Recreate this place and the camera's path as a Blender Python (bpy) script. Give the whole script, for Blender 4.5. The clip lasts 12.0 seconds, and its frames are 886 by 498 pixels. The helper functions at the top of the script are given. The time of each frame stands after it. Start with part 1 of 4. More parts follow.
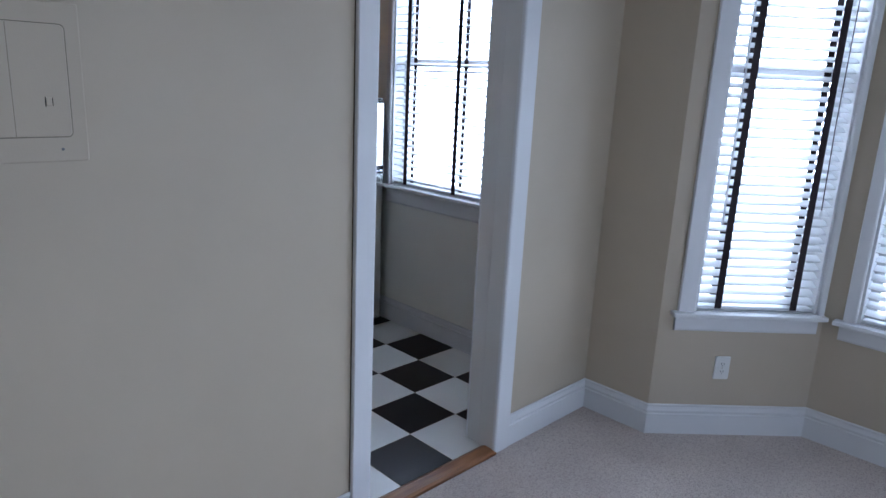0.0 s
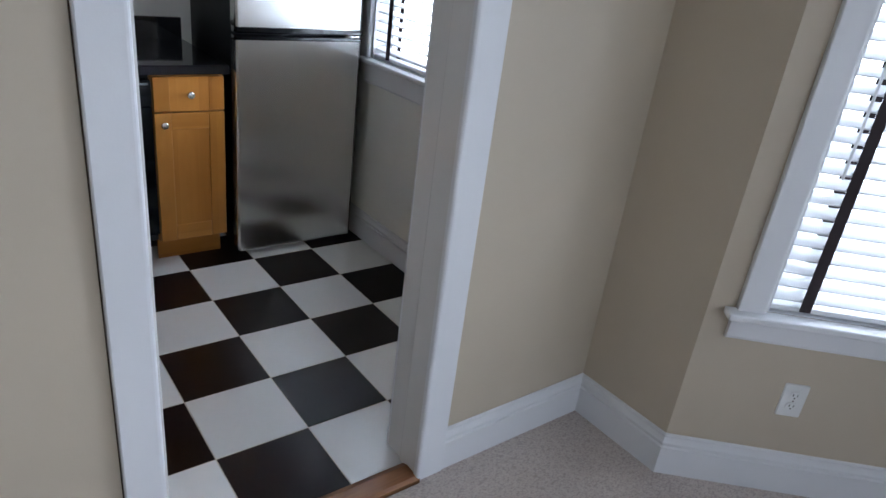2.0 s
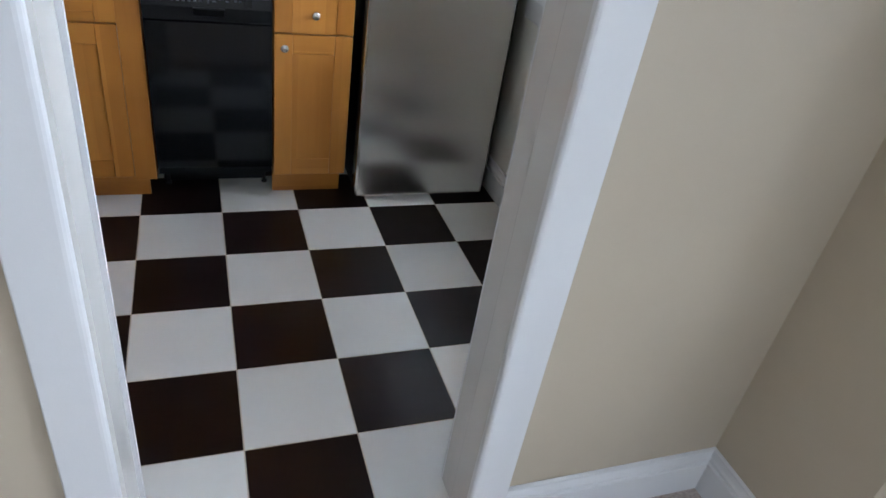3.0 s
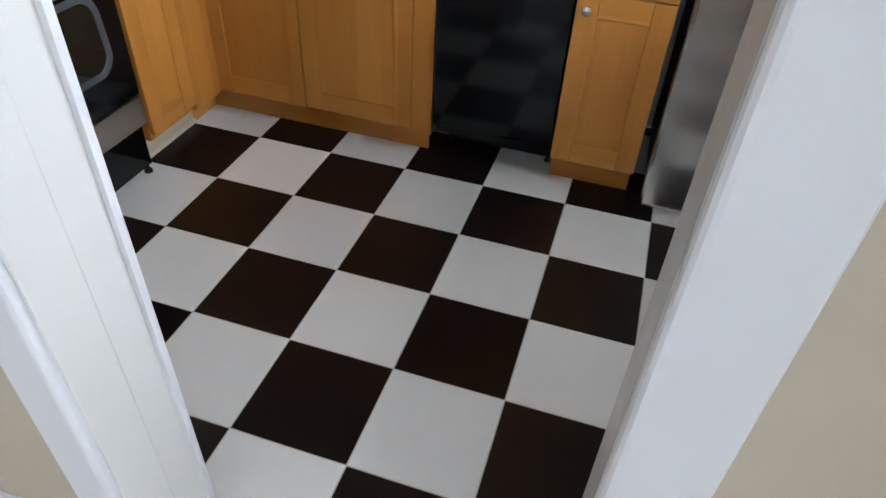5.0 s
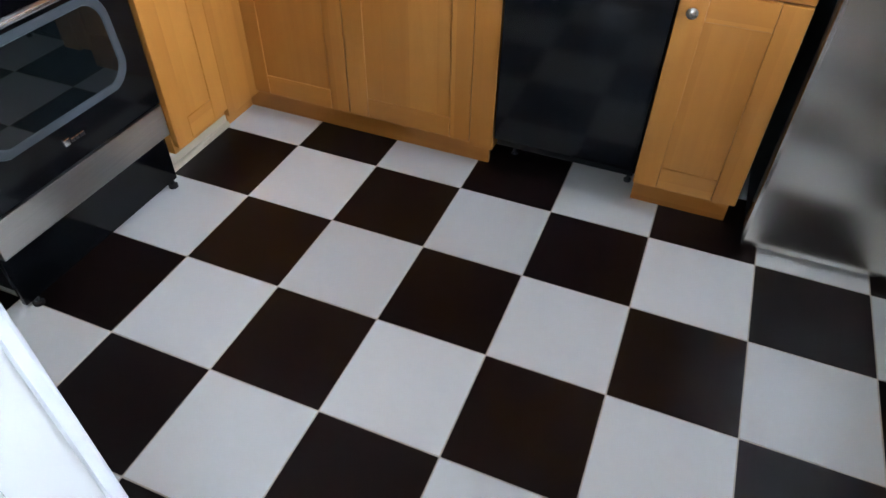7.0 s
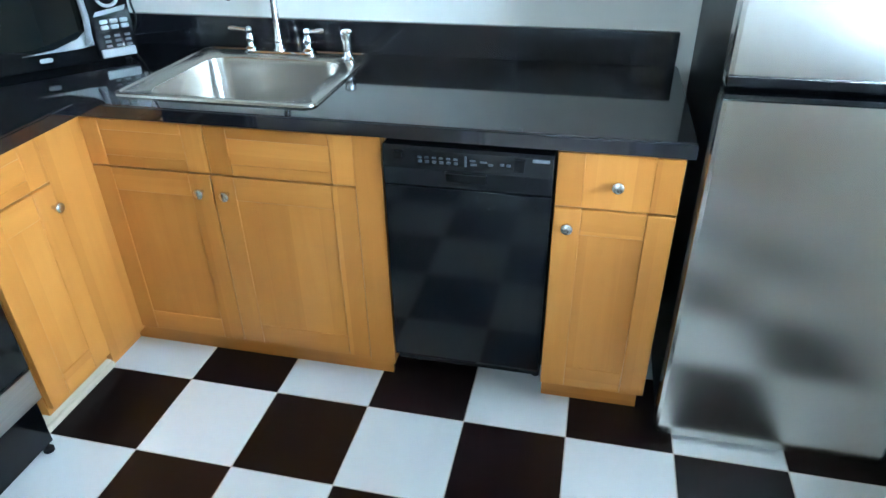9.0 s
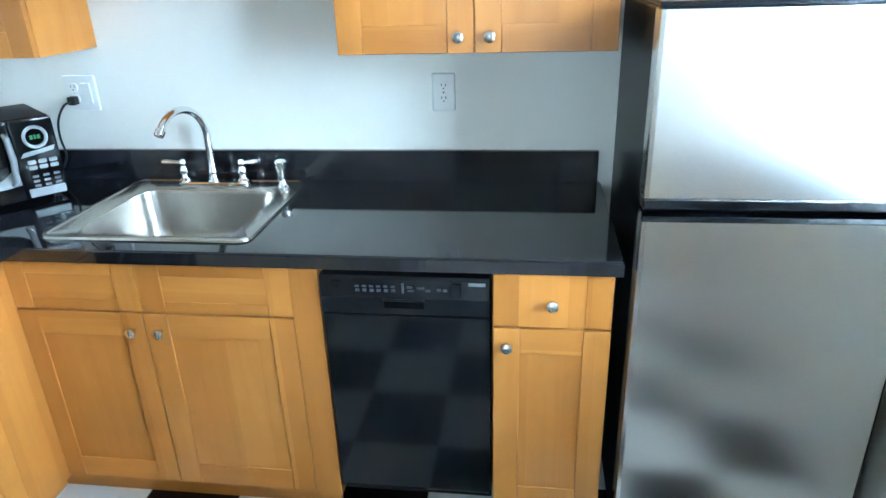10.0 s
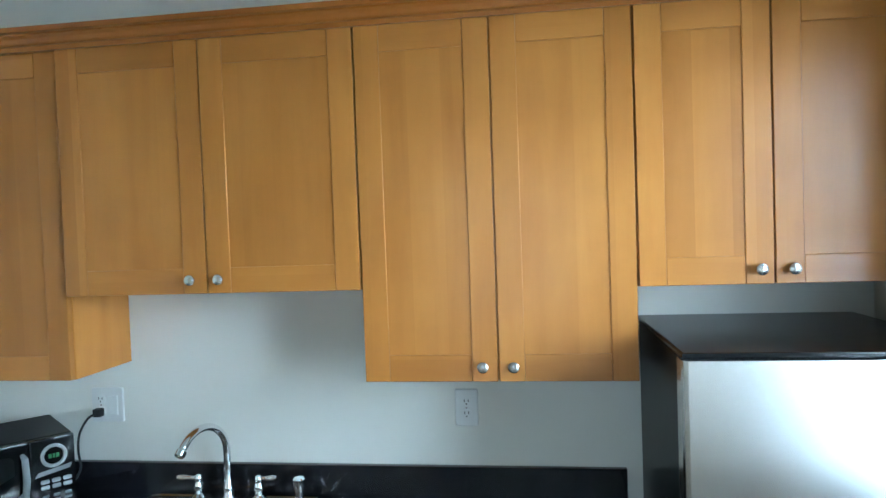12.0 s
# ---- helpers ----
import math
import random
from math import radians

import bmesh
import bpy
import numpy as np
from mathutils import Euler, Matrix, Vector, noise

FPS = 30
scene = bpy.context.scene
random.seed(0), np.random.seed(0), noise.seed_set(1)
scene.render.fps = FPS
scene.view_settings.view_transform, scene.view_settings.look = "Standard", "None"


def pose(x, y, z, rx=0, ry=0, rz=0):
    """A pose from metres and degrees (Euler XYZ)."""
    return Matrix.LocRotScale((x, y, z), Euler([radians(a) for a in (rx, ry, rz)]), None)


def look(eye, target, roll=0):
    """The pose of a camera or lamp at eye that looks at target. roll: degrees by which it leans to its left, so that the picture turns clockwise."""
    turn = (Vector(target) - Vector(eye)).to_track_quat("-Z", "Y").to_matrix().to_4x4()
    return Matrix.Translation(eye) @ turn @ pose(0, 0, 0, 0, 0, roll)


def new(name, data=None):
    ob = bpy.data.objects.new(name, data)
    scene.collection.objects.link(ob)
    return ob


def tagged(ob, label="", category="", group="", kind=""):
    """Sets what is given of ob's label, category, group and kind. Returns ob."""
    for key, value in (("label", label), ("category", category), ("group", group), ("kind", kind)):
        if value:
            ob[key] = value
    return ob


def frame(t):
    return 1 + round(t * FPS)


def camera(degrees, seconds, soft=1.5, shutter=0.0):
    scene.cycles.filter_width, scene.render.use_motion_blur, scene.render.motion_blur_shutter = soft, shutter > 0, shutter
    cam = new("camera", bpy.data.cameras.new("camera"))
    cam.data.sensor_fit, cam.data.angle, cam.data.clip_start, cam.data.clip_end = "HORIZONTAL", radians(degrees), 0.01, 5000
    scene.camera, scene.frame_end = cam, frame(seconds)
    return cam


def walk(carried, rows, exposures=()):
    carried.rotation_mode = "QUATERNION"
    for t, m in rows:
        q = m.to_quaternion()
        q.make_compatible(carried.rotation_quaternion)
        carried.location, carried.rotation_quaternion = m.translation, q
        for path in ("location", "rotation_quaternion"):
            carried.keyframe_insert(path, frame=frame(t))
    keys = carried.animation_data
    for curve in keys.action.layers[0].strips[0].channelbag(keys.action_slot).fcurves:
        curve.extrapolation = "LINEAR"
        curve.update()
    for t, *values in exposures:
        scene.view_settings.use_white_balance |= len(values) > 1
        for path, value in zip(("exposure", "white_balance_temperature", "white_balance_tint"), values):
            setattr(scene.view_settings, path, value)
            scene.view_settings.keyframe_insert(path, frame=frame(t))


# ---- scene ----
cam = camera(67.5, 12.0)
PATH = [
    (0, (-1.915, -2.073, 1.622), (-0.543, -0.703, 1.131), 2.7),
    (0.5, (-1.645, -2.021, 1.538), (-0.222, -0.74, 0.96), 2.3),
    (1, (-1.392, -1.841, 1.514), (0.034, -0.605, 0.853), 4.6),
    (1.5, (-1.127, -1.657, 1.49), (0.205, -0.428, 0.646), 5.8),
    (2, (-0.808, -1.556, 1.489), (0.346, -0.151, 0.655), 7.4),
    (2.5, (-0.58, -1.422, 1.492), (0.332, 0.062, 0.51), 7.7),
    (3, (-0.358, -1.215, 1.469), (0.303, 0.327, 0.38), 9.6),
    (3.5, (-0.204, -1.045, 1.397), (0.16, 0.495, 0.174), 7.6),
    (3.7, (-0.158, -0.998, 1.389), (0.073, 0.521, 0.108), 6.7),
    (5.3, (0.123, -0.737, 1.38), (-0.327, 0.731, 0.097), 3.8),
    (5.5, (0.102, -0.721, 1.386), (-0.347, 0.75, 0.107), 4.3),
    (6, (0.076, -0.606, 1.366), (-0.42, 0.795, 0.029), 2.6),
    (6.5, (0.007, -0.482, 1.341), (-0.52, 0.86, -0.046), 1.3),
    (6.7, (-0.012, -0.444, 1.328), (-0.551, 0.896, -0.056), 0.9),
    (8.3, (-0.05, -0.245, 1.443), (-0.505, 1.314, 0.276), 1.1),
    (8.5, (-0.041, -0.23, 1.455), (-0.482, 1.364, 0.33), 0.6),
    (9, (-0.026, -0.203, 1.488), (-0.417, 1.463, 0.452), -1.0),
    (9.5, (-0.013, -0.185, 1.524), (-0.337, 1.551, 0.586), -2.2),
    (10, (-0.007, -0.172, 1.566), (-0.259, 1.648, 0.775), -1.9),
    (10.5, (-0.003, -0.144, 1.629), (-0.207, 1.748, 1.015), -1.5),
    (11, (-0.002, -0.127, 1.682), (-0.18, 1.822, 1.273), -1.4),
    (11.5, (-0.008, -0.125, 1.737), (-0.19, 1.857, 1.535), -1.5),
    (12, (-0.052, -0.152, 1.762), (-0.323, 1.829, 1.7), -2.0),
]
# the camera brightens its picture as it turns to the kitchen
EXPOSURES = [(0, 0.06, 5400, 14), (1.5, 0.12, 5800, 14), (2.5, 0.40, 6100, 12), (3.5, 0.66, 6150, 11), (5.4, 0.66, 6500, 12), (6.5, 0.86, 6150, 13), (8.4, 1.64, 5400, -2), (9, 1.84, 5100, -5), (9.5, 1.96, 5150, -5), (10.5, 1.82, 5150, -3), (11, 1.34, 5150, -3), (12, 1.08, 5300, -5)]
walk(cam, [(t, look(eye, target, roll)) for t, eye, target, roll in PATH], EXPOSURES)

# ---- world and light ----
world = bpy.data.worlds.new("sky")
scene.world = world
world.use_nodes = True
_wn = world.node_tree.nodes
_sky = _wn.new("ShaderNodeTexSky")
_sky.sky_type = "NISHITA"
_sky.sun_disc = False
_sky.sun_elevation = radians(50)
_sky.sun_rotation = radians(200)
world.node_tree.links.new(_sky.outputs[0], _wn["Background"].inputs[0])
_wn["Background"].inputs[1].default_value = 0.1

SKY_RADIANCE = 6.0          # brightness of the overcast sky seen in the windows
SKY_COLOUR = (0.82, 0.92, 1.03)


def window_light(m, width, height, gain=1.0):
    """Daylight in a window's opening; m: the opening's centre, facing along local -y."""
    d = bpy.data.lights.new("window_daylight", "AREA")
    d.shape, d.size, d.size_y = "RECTANGLE", width, height
    d.energy = SKY_RADIANCE * gain * math.pi * width * height
    d.color = SKY_COLOUR
    ob = new("window_daylight", d)
    ob.matrix_world = m @ pose(0, 0, 0, -90, 0, 0)
    return ob


# ---- materials ----
def material(name, colour, rough=0.5, metal=0.0, spec=0.5, coat=0.0):
    mat = bpy.data.materials.new(name)
    mat.use_nodes = True
    b = mat.node_tree.nodes["Principled BSDF"]
    b.inputs["Base Color"].default_value = (*colour, 1)
    b.inputs["Roughness"].default_value = rough
    b.inputs["Metallic"].default_value = metal
    b.inputs["Specular IOR Level"].default_value = spec
    b.inputs["Coat Weight"].default_value = coat
    return mat


def nodes_of(mat):
    nt = mat.node_tree
    return nt.nodes, nt.links, nt.nodes["Principled BSDF"]


def coords(mat, scale, random_shift=0.0, kind="Object"):
    n, l, b = nodes_of(mat)
    tc = n.new("ShaderNodeTexCoord")
    mp = n.new("ShaderNodeMapping")
    mp.inputs["Scale"].default_value = scale
    l.new(tc.outputs[kind], mp.inputs["Vector"])
    if random_shift:
        info = n.new("ShaderNodeObjectInfo")
        mul = n.new("ShaderNodeMath")
        mul.operation = "MULTIPLY"
        mul.inputs[1].default_value = random_shift
        l.new(info.outputs["Random"], mul.inputs[0])
        l.new(mul.outputs[0], mp.inputs["Location"])
    return mp.outputs[0]


def noise_tex(mat, vec, scale, detail=4.0, rough=0.55, distortion=0.0):
    n, l, b = nodes_of(mat)
    t = n.new("ShaderNodeTexNoise")
    t.inputs["Scale"].default_value = scale
    t.inputs["Detail"].default_value = detail
    t.inputs["Roughness"].default_value = rough
    t.inputs["Distortion"].default_value = distortion
    l.new(vec, t.inputs["Vector"])
    return t.outputs["Fac"]


def ramp(mat, fac, stops):
    n, l, b = nodes_of(mat)
    r = n.new("ShaderNodeValToRGB")
    while len(r.color_ramp.elements) < len(stops):
        r.color_ramp.elements.new(0.5)
    for e, (p, c) in zip(r.color_ramp.elements, stops):
        e.position, e.color = p, (*c, 1)
    l.new(fac, r.inputs[0])
    return r.outputs[0]


def mixed(mat, fac, a, b_, mode="MIX"):
    n, l, b = nodes_of(mat)
    m = n.new("ShaderNodeMix")
    m.data_type, m.blend_type = "RGBA", mode
    for sock, v in ((m.inputs[0], fac), (m.inputs[6], a), (m.inputs[7], b_)):
        if isinstance(v, (int, float)):
            sock.default_value = v
        elif isinstance(v, tuple):
            sock.default_value = (*v, 1)
        else:
            l.new(v, sock)
    return m.outputs[2]


def bump(mat, height, strength, distance):
    n, l, b = nodes_of(mat)
    bp = n.new("ShaderNodeBump")
    bp.inputs["Strength"].default_value = strength
    bp.inputs["Distance"].default_value = distance
    l.new(height, bp.inputs["Height"])
    l.new(bp.outputs[0], b.inputs["Normal"])


def put(mat, socket, value):
    n, l, b = nodes_of(mat)
    l.new(value, b.inputs[socket])


def to_range(mat, fac, lo, hi):
    n, l, b = nodes_of(mat)
    r = n.new("ShaderNodeMapRange")
    r.inputs["To Min"].default_value, r.inputs["To Max"].default_value = lo, hi
    l.new(fac, r.inputs["Value"])
    return r.outputs[0]


def tint(c, k):
    return tuple(min(1.0, v * k) for v in c)


def painted(name, colour, rough, grain=0.0006, wear=0.06):
    mat = material(name, colour, rough)
    v = coords(mat, (1, 1, 1))
    big = noise_tex(mat, v, 1.7, 3)
    fine = noise_tex(mat, v, 190, 3)
    put(mat, "Base Color", ramp(mat, big, [(0.25, tint(colour, 1 - wear)), (0.75, tint(colour, 1 + wear * 0.5))]))
    put(mat, "Roughness", to_range(mat, noise_tex(mat, v, 6), rough - 0.07, rough + 0.07))
    bump(mat, fine, 0.35, grain)
    return mat


WALL_TAN = painted("tan_wall_paint", (0.508, 0.436, 0.333), 0.55)
WALL_KITCHEN = painted("kitchen_wall_paint", (0.79, 0.775, 0.715), 0.45)
CEILING = painted("ceiling_paint", (0.78, 0.78, 0.76), 0.7)
TRIM = painted("white_trim_paint", (0.71, 0.712, 0.72), 0.45, 0.0003, 0.04)
TRIM.node_tree.nodes["Principled BSDF"].inputs["Specular IOR Level"].default_value = 0.3
JAMB = painted("semi_gloss_jamb_paint", (0.70, 0.685, 0.655), 0.24, 0.0002, 0.05)
PLASTIC_WHITE = material("white_plastic", (0.75, 0.75, 0.73), 0.35)
# near-black, no gloss: shade of slots and recesses as colour, also the clock face
DARK_SLOT = material("dark_slot", (0.004, 0.004, 0.004), 0.9, 0.0, 0.0)
BLIND_WHITE = material("white_painted_slat", (0.83, 0.84, 0.85), 0.35)
TAPE = material("dark_brown_cloth_tape", (0.028, 0.018, 0.02), 0.9)
CHROME = material("chrome", (0.80, 0.80, 0.81), 0.06, 1.0)
NICKEL = material("brushed_nickel", (0.68, 0.67, 0.64), 0.25, 1.0)
BLACK_GLOSS = material("black_enamel", (0.003, 0.0033, 0.004), 0.095, 0.0, 0.30)
BLACK_SATIN = material("black_plastic", (0.005, 0.0053, 0.006), 0.34, 0.0, 0.22)
BLACK_PANEL = material("black_satin_panel", (0.005, 0.0054, 0.0065), 0.24, 0.0, 0.32)
PALE_BUTTON = material("pale_grey_button", (0.34, 0.355, 0.36), 0.35)
SILVER_PLASTIC = material("silver_plastic", (0.27, 0.28, 0.285), 0.32, 0.2)
BEIGE_BOARD = painted("beige_board", (0.52, 0.44, 0.33), 0.6, 0.0004, 0.12)
TAN_LINE = material("shaded_tan_seam", (0.17, 0.145, 0.11), 0.8)
GAP_SHADE = material("gap_shade_brown", (0.05, 0.028, 0.015), 0.8)
RUBBER = material("black_rubber", (0.012, 0.012, 0.012), 0.8)
GREY_MARK = material("grey_print", (0.15, 0.155, 0.165), 0.5)
PRINT = material("dim_grey_print", (0.062, 0.066, 0.075), 0.5)
GREY_FRAME = material("silver_grey_print", (0.060, 0.068, 0.075), 0.3)
BLACK_CASE = material("matt_black_case", (0.006, 0.0064, 0.007), 0.45, 0.0, 0.12)
GLASS = material("window_glass", (1, 1, 1), 0.0)
GLASS.node_tree.nodes["Principled BSDF"].inputs["Transmission Weight"].default_value = 1.0
GLASS.node_tree.nodes["Principled BSDF"].inputs["IOR"].default_value = 1.1
OVEN_GLASS = material("dark_oven_glass", (0.004, 0.006, 0.0065), 0.02, 0.0, 0.75)
GREEN_DIGITS = material("green_display", (0.03, 0.15, 0.05), 0.4)
GREEN_DIGITS.node_tree.nodes["Principled BSDF"].inputs["Emission Color"].default_value = (0.15, 0.9, 0.2, 1)
GREEN_DIGITS.node_tree.nodes["Principled BSDF"].inputs["Emission Strength"].default_value = 0.02


def carpet_material():
    mat = material("beige_loop_carpet", (0.42, 0.35, 0.31), 0.95, 0.0, 0.1)
    n, l, b = nodes_of(mat)
    v = coords(mat, (1, 1, 1))
    vor = n.new("ShaderNodeTexVoronoi")
    vor.inputs["Scale"].default_value = 150
    wob = noise_tex(mat, v, 14, 2)
    l.new(coords(mat, (0.75, 1.35, 1)), vor.inputs["Vector"])
    tone = ramp(mat, vor.outputs["Distance"], [(0.05, (0.68, 0.605, 0.555)), (0.5, (0.63, 0.555, 0.505)), (0.9, (0.49, 0.43, 0.39))])
    blot = ramp(mat, noise_tex(mat, v, 2.6, 3), [(0.3, (0.88, 0.87, 0.88)), (0.7, (1, 1, 1))])
    fleck = ramp(mat, noise_tex(mat, v, 60, 2), [(0.35, (0.90, 0.88, 0.87)), (0.65, (1, 1, 1))])
    put(mat, "Base Color", mixed(mat, 1.0, mixed(mat, 1.0, tone, blot, "MULTIPLY"), fleck, "MULTIPLY"))
    inv = n.new("ShaderNodeMath")
    inv.operation = "SUBTRACT"
    inv.inputs[0].default_value = 1.0
    l.new(vor.outputs["Distance"], inv.inputs[1])
    bump(mat, inv.outputs[0], 0.6, 0.003)
    return mat


def staves(mat, axis, width):
    """The tone of edge-glued strips: one random number for each strip across an axis."""
    n, l, b = nodes_of(mat)
    sep, cell, white = n.new("ShaderNodeSeparateXYZ"), n.new("ShaderNodeMath"), n.new("ShaderNodeTexWhiteNoise")
    l.new(coords(mat, (1 / width,) * 3, 37.0), sep.inputs[0])
    cell.operation = "FLOOR"
    l.new(sep.outputs[axis], cell.inputs[0])
    white.noise_dimensions = "1D"
    l.new(cell.outputs[0], white.inputs["W"])
    return white.outputs["Value"]


def wood_material(name, light, dark, scale, rough=0.33, shift=9.0, coat=0.16):
    mat = material(name, light, rough, 0.0, 0.36, coat)
    mat.node_tree.nodes["Principled BSDF"].inputs["Coat Roughness"].default_value = 0.16
    v = coords(mat, scale, shift)
    streak = noise_tex(mat, v, 2.6, 4, 0.5, 0.6)
    fine = noise_tex(mat, v, 28.0, 4, 0.65)
    v2 = coords(mat, (1, 1, 1), shift)
    cloud = noise_tex(mat, v2, 3.2, 3)
    mid = tuple((a * 0.62 + c * 0.38) for a, c in zip(light, dark))
    base = ramp(mat, streak, [(0.30, dark), (0.48, mid), (0.62, light), (0.85, tint(light, 1.08))])
    pores = ramp(mat, fine, [(0.36, (0.86, 0.83, 0.78)), (0.50, (1, 1, 1))])
    base = mixed(mat, 0.09, base, mixed(mat, 1.0, base, pores, "MULTIPLY"))
    info = mat.node_tree.nodes.new("ShaderNodeObjectInfo")
    board = ramp(mat, info.outputs["Random"], [(0.0, (0.87, 0.84, 0.78)), (0.5, (0.97, 0.96, 0.94)), (1.0, (1.05, 1.05, 1.05))])
    base = mixed(mat, 1.0, base, board, "MULTIPLY")
    across = 0 if scale[0] > scale[2] else 2
    base = mixed(mat, 1.0, base, ramp(mat, staves(mat, across, 0.092), [(0.0, (0.87, 0.83, 0.75)), (1.0, (1.04, 1.04, 1.04))]), "MULTIPLY")
    put(mat, "Base Color", mixed(mat, 1.0, base, ramp(mat, cloud, [(0.3, (0.87, 0.83, 0.76)), (0.7, (1.0, 1.0, 1.0))]), "MULTIPLY"))
    put(mat, "Roughness", to_range(mat, fine, rough - 0.06, rough + 0.08))
    bump(mat, fine, 0.15, 0.0005)
    return mat


MAPLE_L, MAPLE_D = (0.565, 0.248, 0.051), (0.505, 0.208, 0.039)
WOOD_V = wood_material("honey_maple_upright", MAPLE_L, MAPLE_D, (6, 6, 0.55))
WOOD_H = wood_material("honey_maple_level", MAPLE_L, MAPLE_D, (0.55, 6, 6))
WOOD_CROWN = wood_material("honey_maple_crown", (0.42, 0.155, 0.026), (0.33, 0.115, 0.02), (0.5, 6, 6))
OAK = wood_material("worn_oak_threshold", (0.34, 0.155, 0.06), (0.15, 0.06, 0.022), (1.2, 14, 14), 0.38)


def steel_material(name, colour, rough, stretch, amount=0.06, relief=0.06):
    mat = material(name, colour, rough, 1.0)
    v = coords(mat, stretch, 3.0)
    f = noise_tex(mat, v, 30, 4, 0.6)
    put(mat, "Roughness", to_range(mat, f, rough - amount, rough + amount))
    put(mat, "Base Color", ramp(mat, f, [(0.3, tint(colour, 0.93)), (0.7, tint(colour, 1.05))]))
    bump(mat, f, relief, 0.0004)
    return mat


STEEL = steel_material("brushed_stainless", (0.72, 0.72, 0.70), 0.22, (1, 1, 40))
FRIDGE_STEEL = steel_material("satin_fridge_steel", (0.76, 0.755, 0.73), 0.235, (1, 1, 40), 0.01, 0.0)
# the brushing spreads reflections sideways and leaves level edges sharp
_tangent = FRIDGE_STEEL.node_tree.nodes.new("ShaderNodeTangent")
_tangent.direction_type, _tangent.axis = "RADIAL", "Z"
put(FRIDGE_STEEL, "Tangent", _tangent.outputs[0])
FRIDGE_STEEL.node_tree.nodes["Principled BSDF"].inputs["Anisotropic"].default_value = 0.8
DRAWER_STEEL = steel_material("brushed_drawer_steel", (0.46, 0.44, 0.41), 0.29, (0.3, 1, 8), 0.03, 0.0)
SINK_STEEL = steel_material("satin_sink_steel", (0.44, 0.415, 0.38), 0.25, (30, 2, 2))


def granite_material():
    mat = material("black_polished_granite", (0.012, 0.012, 0.014), 0.1, 0.0, 0.75)
    v = coords(mat, (1, 1, 1))
    sp = noise_tex(mat, v, 260, 2, 0.7)
    put(mat, "Base Color", ramp(mat, sp, [(0.58, (0.010, 0.010, 0.012)), (0.74, (0.018, 0.018, 0.021)), (0.84, (0.035, 0.036, 0.04))]))
    put(mat, "Roughness", to_range(mat, noise_tex(mat, v, 9, 3), 0.035, 0.075))
    return mat


GRANITE = granite_material()


def tile_material(name, colours, rough, spec):
    mat = material(name, colours[1], rough, 0.0, spec)
    n, l, b = nodes_of(mat)
    v = coords(mat, (1, 1, 1), 20.0)
    info = n.new("ShaderNodeObjectInfo")
    piece = ramp(mat, info.outputs["Random"], [(0.0, (0.88, 0.88, 0.88)), (1.0, (1.06, 1.05, 1.04))])
    cloud = ramp(mat, noise_tex(mat, v, 40, 5, 0.6), [(0.3, colours[0]), (0.55, colours[1]), (0.75, colours[2])])
    put(mat, "Base Color", mixed(mat, 1.0, cloud, piece, "MULTIPLY"))
    return mat


TILE_BLACK = tile_material("dark_brown_tile", [(0.0098, 0.0050, 0.0048), (0.0105, 0.0053, 0.0051), (0.0112, 0.0056, 0.0054)], 0.28, 0.22)
TILE_WHITE = tile_material("white_tile", [(0.825, 0.825, 0.80), (0.835, 0.835, 0.81), (0.84, 0.84, 0.82)], 0.20, 0.45)
GROUT = painted("tile_joint", (0.62, 0.55, 0.44), 0.8, 0.001, 0.2)
CARPET = carpet_material()


# ---- mesh helpers ----
def box(bm, x0, x1, y0, y1, z0, z1, bevel=0.0, seg=1):
    vs = [bm.verts.new((x, y, z)) for z in (z0, z1) for y in (y0, y1) for x in (x0, x1)]
    quads = ((0, 2, 3, 1), (4, 5, 7, 6), (0, 1, 5, 4), (2, 6, 7, 3), (0, 4, 6, 2), (1, 3, 7, 5))
    fs = [bm.faces.new([vs[i] for i in q]) for q in quads]
    if bevel:
        edges = list({e for f in fs for e in f.edges})
        bmesh.ops.bevel(bm, geom=edges, offset=bevel, segments=seg, affect="EDGES", profile=0.6)
    return bm


def boxed(*a, **k):
    return box(bmesh.new(), *a, **k)


def prism(bm, pts, a0, a1, axis="z"):
    """A closed outline swept along an axis. pts: (p, q) in the two other axes, in x, y, z order."""
    put3 = {"z": lambda p, q, a: (p, q, a), "y": lambda p, q, a: (p, a, q), "x": lambda p, q, a: (a, p, q)}[axis]
    lo = [bm.verts.new(put3(p, q, a0)) for p, q in pts]
    hi = [bm.verts.new(put3(p, q, a1)) for p, q in pts]
    k = len(pts)
    for i in range(k):
        bm.faces.new((lo[i], lo[(i + 1) % k], hi[(i + 1) % k], hi[i]))
    bm.faces.new(lo[::-1])
    bm.faces.new(hi)
    bmesh.ops.recalc_face_normals(bm, faces=bm.faces[:])
    return bm


